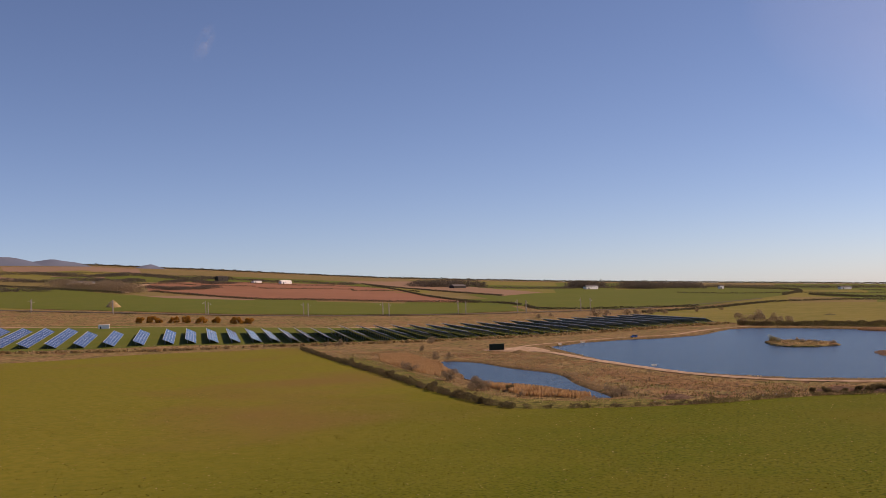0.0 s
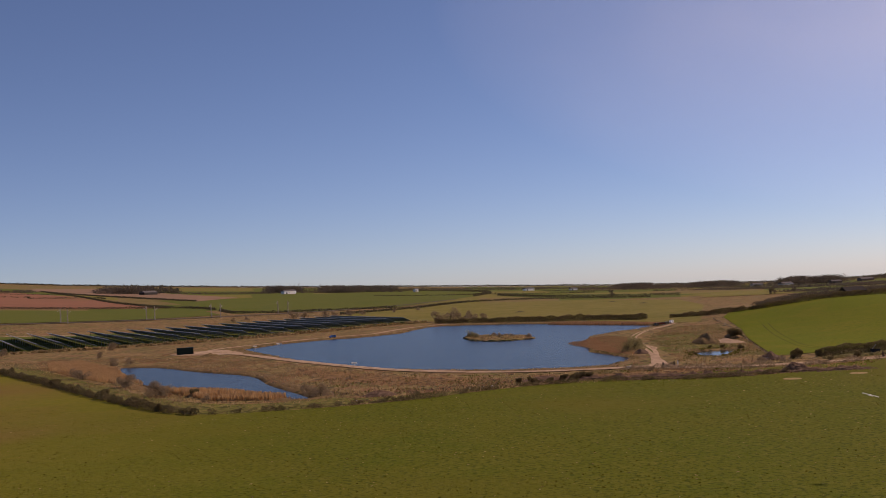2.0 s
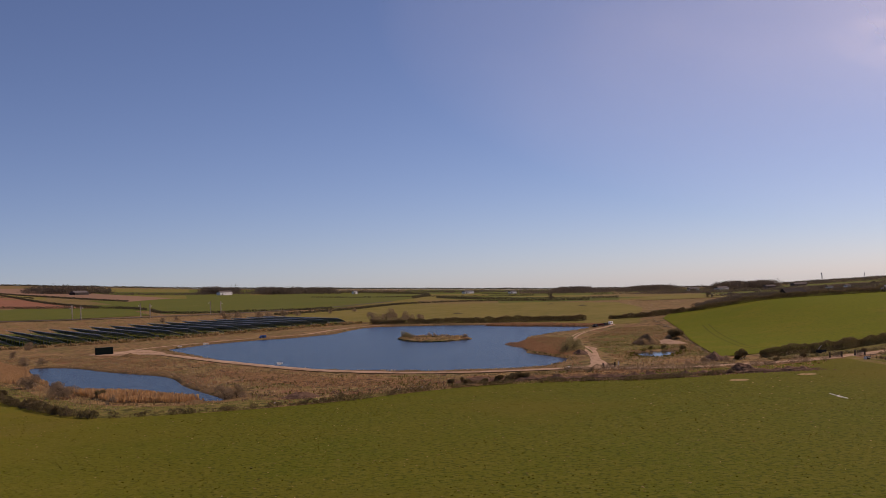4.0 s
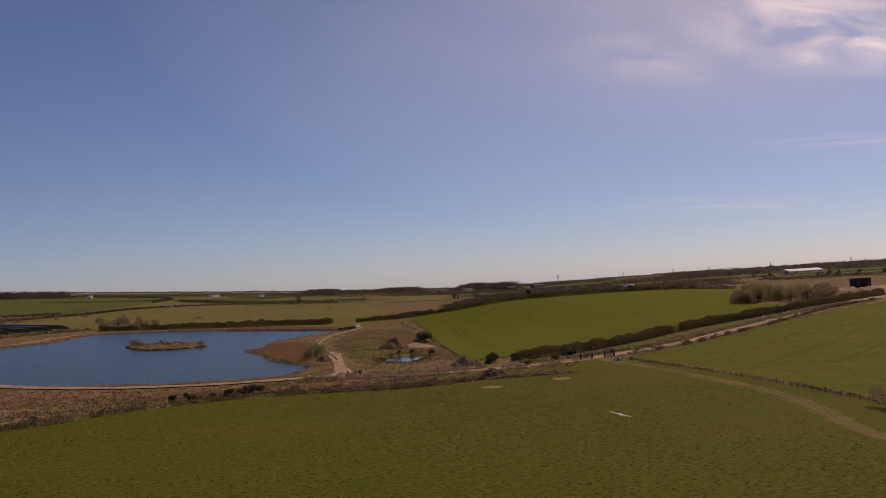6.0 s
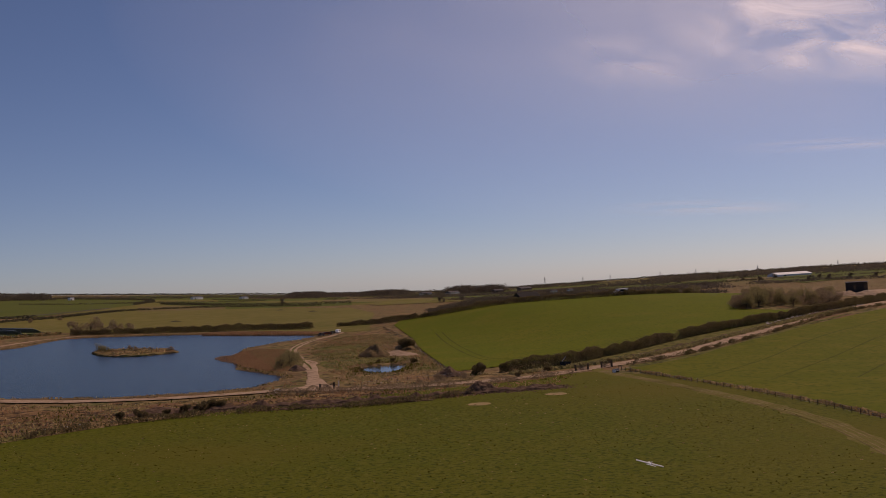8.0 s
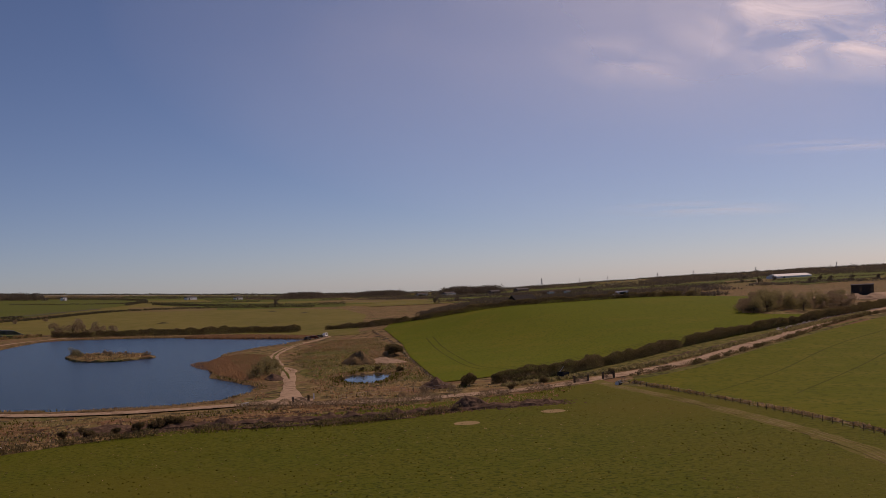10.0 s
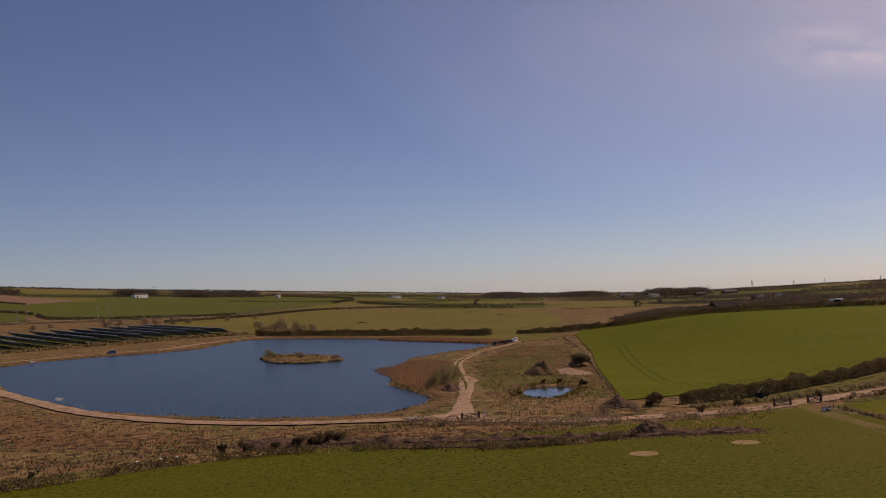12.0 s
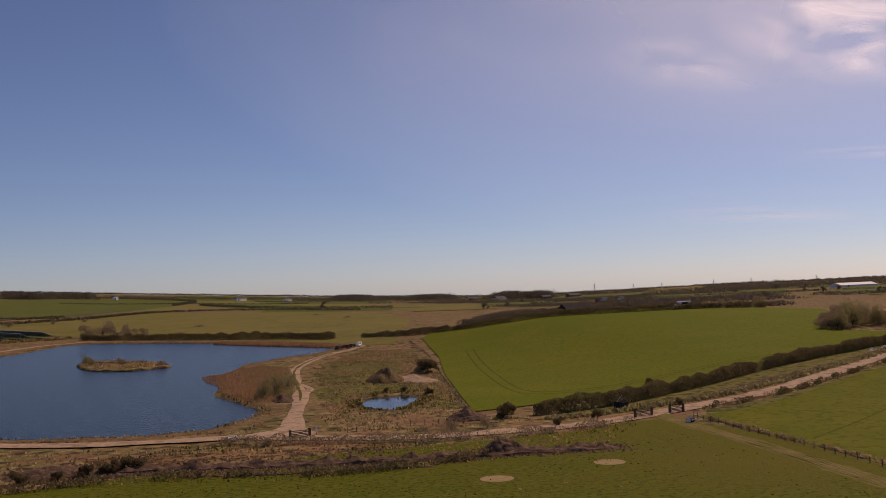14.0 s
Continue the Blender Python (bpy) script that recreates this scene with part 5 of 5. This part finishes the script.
clods("mud_clods", [(18, 250), (34, 247.5), (46, 244), (58, 241), (70, 239.5), (86, 238)], 2600, 1.3, 0.1, 0.38, M["mud"], "dark clods of churned mud along the ditch")
clods("mud_clods", [(-30, 250), (-14, 243), (4, 250), (20, 256), (40, 254), (60, 250)], 900, 2.5, 0.1, 0.32, M["mud"], "scattered dark clods on rough ground")
clods("road_rubble", [(186, 314.5), (198, 322), (212, 330.5), (226, 339), (246, 351)], 420, 0.9, 0.2, 0.75, M["rubble"], "pale broken rubble heaped between hedge and farm road")
clods("dumped_rubble", [(95.5, 160), (96, 156.5), (94.5, 153)], 300, 0.9, 0.12, 0.42, M["rubble"], "pale broken rubble dumped beside the path")
clods("shore_stones", [(-60, 392), (-44, 356), (-21, 317), (-6, 299), (6, 288.5), (17, 281.5), (29, 278.5), (40, 280)], 320, 0.7, 0.12, 0.38, M["bank"], "brown stones and lumps of turf on the lake bank")
for x, y, w, h in ((322, 430, 7, 2.0), (335, 452, 9, 2.4), (352, 470, 6, 1.8), (372, 505, 10, 2.6), (398, 520, 8, 2.2)):
    heap("sand_heap", x, y, w, w * 0.7, h, M["gravel"], "pale heap of sand in the yard")

# rubbish on the meadow's edge
for k, (x, y) in enumerate(((3, 243), (6, 244), (8, 245), (-20, 231))):
    bm = bmesh.new()
    bmesh.ops.create_icosphere(bm, subdivisions=2, radius=0.24)
    for v in bm.verts:
        v.co *= 1 + 0.3 * noise.noise(v.co * 2 + Vector((k * 5, 0, 0)))
        v.co.z = max(v.co.z * 0.6, -0.2)
    ob = new("rubble_sack", finish("rubble_sack", bm, M["white_paint"], True))
    ob.location = (x, y, land(x, y) + 0.12)
    tagged(ob, "dirty white sack dumped on rough grass", "sack")

# ---- buildings in the distance ----
hut("field_barn", 172, 452, 10, (9, 5, 1.8), M["dark_clad"], M["dark_clad"], "dark timber barn behind the crop field", "barn", 0.35)
hut("block_shed", 425, 560, -38, (11.5, 9, 6.0), M["dark_clad"], M["slate"], "square dark-clad shed beside the bare yard", "shed", 0.04, 2)
hut("long_white_shed", 1060, 1450, 12, (80, 22, 3), M["white_paint"], M["white_paint"], "long low shed with a bright white roof", "shed", 0.16)
drape("farm_yard", [(296, 392), (306, 440), (340, 500), (396, 575), (450, 590), (500, 570), (420, 450), (340, 395)], M["gravel"], "pale bare yard beside the dark shed", "yard", 0.12, 20)
for k, (az, r, size, wall, roof, label) in enumerate((
    (-37.2, 1900, (120, 20, 7), M["white_paint"], M["slate"], "long white farm shed far off"),
    (-26, 2350, (70, 16, 10), M["white_paint"], M["white_paint"], "white farm building far off"),
    (-27.6, 2350, (50, 14, 7), M["white_paint"], M["slate"], "low pale farm building far off"),
    (-29.5, 2420, (70, 20, 16), M["dark_clad"], M["dark_clad"], "tall dark farm building far off"),
    (-16.2, 2300, (90, 25, 9), M["dark_clad"], M["slate"], "long dark barn far off"),
    (-8.6, 2320, (70, 20, 12), M["white_paint"], M["slate"], "pale shed among trees far off"),
    (-1.4, 2400, (24, 12, 12), M["white_paint"], M["slate"], "white cottage far off"),
    (5.0, 2350, (60, 16, 9), M["white_paint"], M["slate"], "white farm buildings far off"),
    (7.5, 2300, (40, 14, 8), M["white_paint"], M["slate"], "pale farm shed far off"),
    (19, 2250, (80, 20, 9), M["white_paint"], M["slate"], "long pale shed in the valley"),
    (21.5, 2100, (50, 16, 9), M["brick"], M["slate"], "brick houses in the valley"),
    (24.5, 1350, (16, 9, 6), M["white_paint"], M["slate"], "white cottage among trees"),
    (25.4, 1360, (14, 9, 6), M["white_paint"], M["slate"], "pale cottage among trees"),
    (17.5, 2300, (60, 18, 8), M["white_paint"], M["slate"], "pale shed in the valley"),
    (23, 2300, (90, 20, 8), M["brick"], M["slate"], "row of brick houses in the valley"),
)):
    a = radians(az)
    hut("far_building", 10 + r * math.sin(a), 60 + r * math.cos(a), -az + 55 + rnd.uniform(-12, 12), tuple(v * 0.55 for v in size), wall, roof, label, "building", 0.3, 2)

# straw stack, cattle feeders in the pasture
heap("sand_heap", -655, 960, 8, 8, 8, M["sand"], "pale conical heap beside the railway field")
for x, y in ((176, 905), (168, 1015), (60, 800), (20, 760)):
    heap("brushwood", x, y, 5, 4, 1.0, M["hedge_far"], "dark heap of brushwood in the pasture")

# pylons on the skyline
first = None
for az, r in ((24.2, 3600), (26.3, 3500), (27.8, 3550), (30.5, 3400), (32.4, 3300), (35.6, 3000), (39.6, 2800), (43, 2700)):
    a = radians(az)
    x, y = 10 + r * math.sin(a), 60 + r * math.cos(a)
    m = Matrix.Translation((x, y, land(x, y) - 1)) @ Matrix.Rotation(radians(-az + 25), 4, "Z") @ Matrix.Diagonal((0.7, 0.7, 0.7, 1))
    if first is None:
        first = thing("pylon", "grey lattice electricity pylon on the skyline", "pylon", "pylons", m)
        bm = bmesh.new()
        for sx, sy in ((-1, -1), (1, -1), (1, 1), (-1, 1)):
            rod(bm, (sx * 4, sy * 4, 0), (sx * 0.9, sy * 0.9, 46), 0.5, 0.35, 4)
        for q in range(6):
            z0, z1 = q * 7, (q + 1) * 7
            w0, w1 = 4 - z0 * 0.067, 4 - z1 * 0.067
            for s in (-1, 1):
                rod(bm, (-w0 * s, -w0, z0), (w1 * s, -w1, z1), 0.25, sides=4)
                rod(bm, (-w0 * s, w0, z0), (w1 * s, w1, z1), 0.25, sides=4)
        part("tower", bm, M["steel"], first)
        for zc, wc in ((28, 7), (35, 9), (42, 6)):
            bm = bmesh.new()
            rod(bm, (-wc, 0, zc), (wc, 0, zc), 0.35, sides=4)
            part("crossarm", bm, M["steel"], first)
    else:
        copy_thing(first, m)

# ---- model aeroplane in flight ----
plane = thing("model_aeroplane", "white model aeroplane in low banking flight over the meadow", "model aeroplane", at=Matrix.Translation((41.4, 131.0, 8.55)) @ Matrix.Rotation(radians(-25), 4, "Z") @ Matrix.Rotation(radians(16), 4, "Y") @ Matrix.Diagonal((0.95, 0.95, 0.95, 1)))
bm = bmesh.new()
vs = box(bm, -0.85, 0.85, -0.13, 0.13, -0.02, 0.02)
bmesh.ops.bevel(bm, geom=bm.edges[:], offset=0.015, segments=2, affect="EDGES")
part("wing", bm, M["white_paint"], plane)
bm = bmesh.new()
rod(bm, (0, 0.45, -0.05), (0, -0.75, 0.0), 0.09, 0.03, 10)
part("fuselage", bm, M["white_paint"], plane)
bm = bmesh.new()
box(bm, -0.28, 0.28, -0.78, -0.62, 0.0, 0.02)
part("tailplane", bm, M["white_paint"], plane)
bm = bmesh.new()
box(bm, -0.012, 0.012, -0.8, -0.6, 0.0, 0.24)
part("fin", bm, M["white_paint"], plane)

# ---- thin high cloud ----


def cloud_material(name, scale, low, high, strength):
    m = bpy.data.materials.new(name)
    m.use_nodes = True
    nt = m.node_tree
    nt.nodes.remove(nt.nodes["Principled BSDF"])
    tr, gap, ms = nt.nodes.new("ShaderNodeBsdfTranslucent"), nt.nodes.new("ShaderNodeBsdfTransparent"), nt.nodes.new("ShaderNodeMixShader")
    tr.inputs["Color"].default_value = (0.97, 0.97, 1.0, 1)
    nt.links.new(gap.outputs[0], ms.inputs[1])
    nt.links.new(tr.outputs[0], ms.inputs[2])
    nt.links.new(ms.outputs[0], nt.nodes["Material Output"].inputs["Surface"])
    tc = nt.nodes.new("ShaderNodeTexCoord")
    n = nt.nodes.new("ShaderNodeTexNoise")
    n.inputs["Scale"].default_value, n.inputs["Detail"].default_value, n.inputs["Distortion"].default_value = scale, 6, 0.6
    nt.links.new(tc.outputs["Generated"], n.inputs["Vector"])
    g = nt.nodes.new("ShaderNodeTexGradient")
    g.gradient_type = "SPHERICAL"
    mp = nt.nodes.new("ShaderNodeMapping")
    mp.inputs["Location"].default_value = (-1, -1, 0)
    mp.inputs["Scale"].default_value = (2, 2, 0)
    nt.links.new(tc.outputs["Generated"], mp.inputs["Vector"])
    nt.links.new(mp.outputs["Vector"], g.inputs["Vector"])
    r = nt.nodes.new("ShaderNodeMapRange")
    r.inputs["From Min"].default_value, r.inputs["From Max"].default_value = low, high
    nt.links.new(n.outputs["Fac"], r.inputs["Value"])
    mul = nt.nodes.new("ShaderNodeMath")
    mul.operation = "MULTIPLY"
    nt.links.new(r.outputs["Result"], mul.inputs[0])
    nt.links.new(g.outputs["Fac"], mul.inputs[1])
    mul2 = nt.nodes.new("ShaderNodeMath")
    mul2.operation, mul2.use_clamp = "MULTIPLY", True
    nt.links.new(mul.outputs[0], mul2.inputs[0])
    mul2.inputs[1].default_value = strength
    nt.links.new(mul2.outputs[0], ms.inputs[0])
    return m


def cloud(az, el, wide, high, lean, mat, label):
    a, e, r = radians(az), radians(el), 4000
    at = Vector((math.sin(a) * math.cos(e), math.cos(a) * math.cos(e), math.sin(e))) * r + Vector((10, 60, 20))
    bm = bmesh.new()
    bmesh.ops.create_grid(bm, x_segments=8, y_segments=8, size=1)
    me = finish("cloud", bm, mat)
    ob = new("cloud", me)
    ob.matrix_basis = look(at, (10, 60, 20), lean) @ Matrix.Diagonal((wide * r / 114.6, high * r / 114.6, 1, 1))
    ob.visible_shadow = False
    return tagged(ob, label, "cloud", kind="structure")


WISP = cloud_material("cirrus", 3.6, 0.34, 0.72, 1.15)
STREAK = cloud_material("cirrus_streak", 3.0, 0.3, 0.85, 0.5)
VEIL = cloud_material("sunward_haze_veil", 1.6, 0.05, 0.9, 0.6)
# sheet added for the hazy glow of the sky towards the sun
cloud(30, 14.5, 62, 26, 6, VEIL, "broad thin haze veil added to brighten the sunward sky")
cloud(39, 12.0, 17, 6.0, 14, WISP, "thin bright wisp of high cloud")
cloud(29.5, 11.3, 9, 3.4, 12, STREAK, "faint wisp of high cloud")
cloud(33, 3.2, 12, 1.0, 3, STREAK, "faint streak of high cloud near the horizon")
cloud(40, 6.0, 12, 0.8, 3, STREAK, "faint streak of high cloud")
cloud(-29.7, 14.6, 1.0, 2.4, 25, STREAK, "short fading vapour trail")
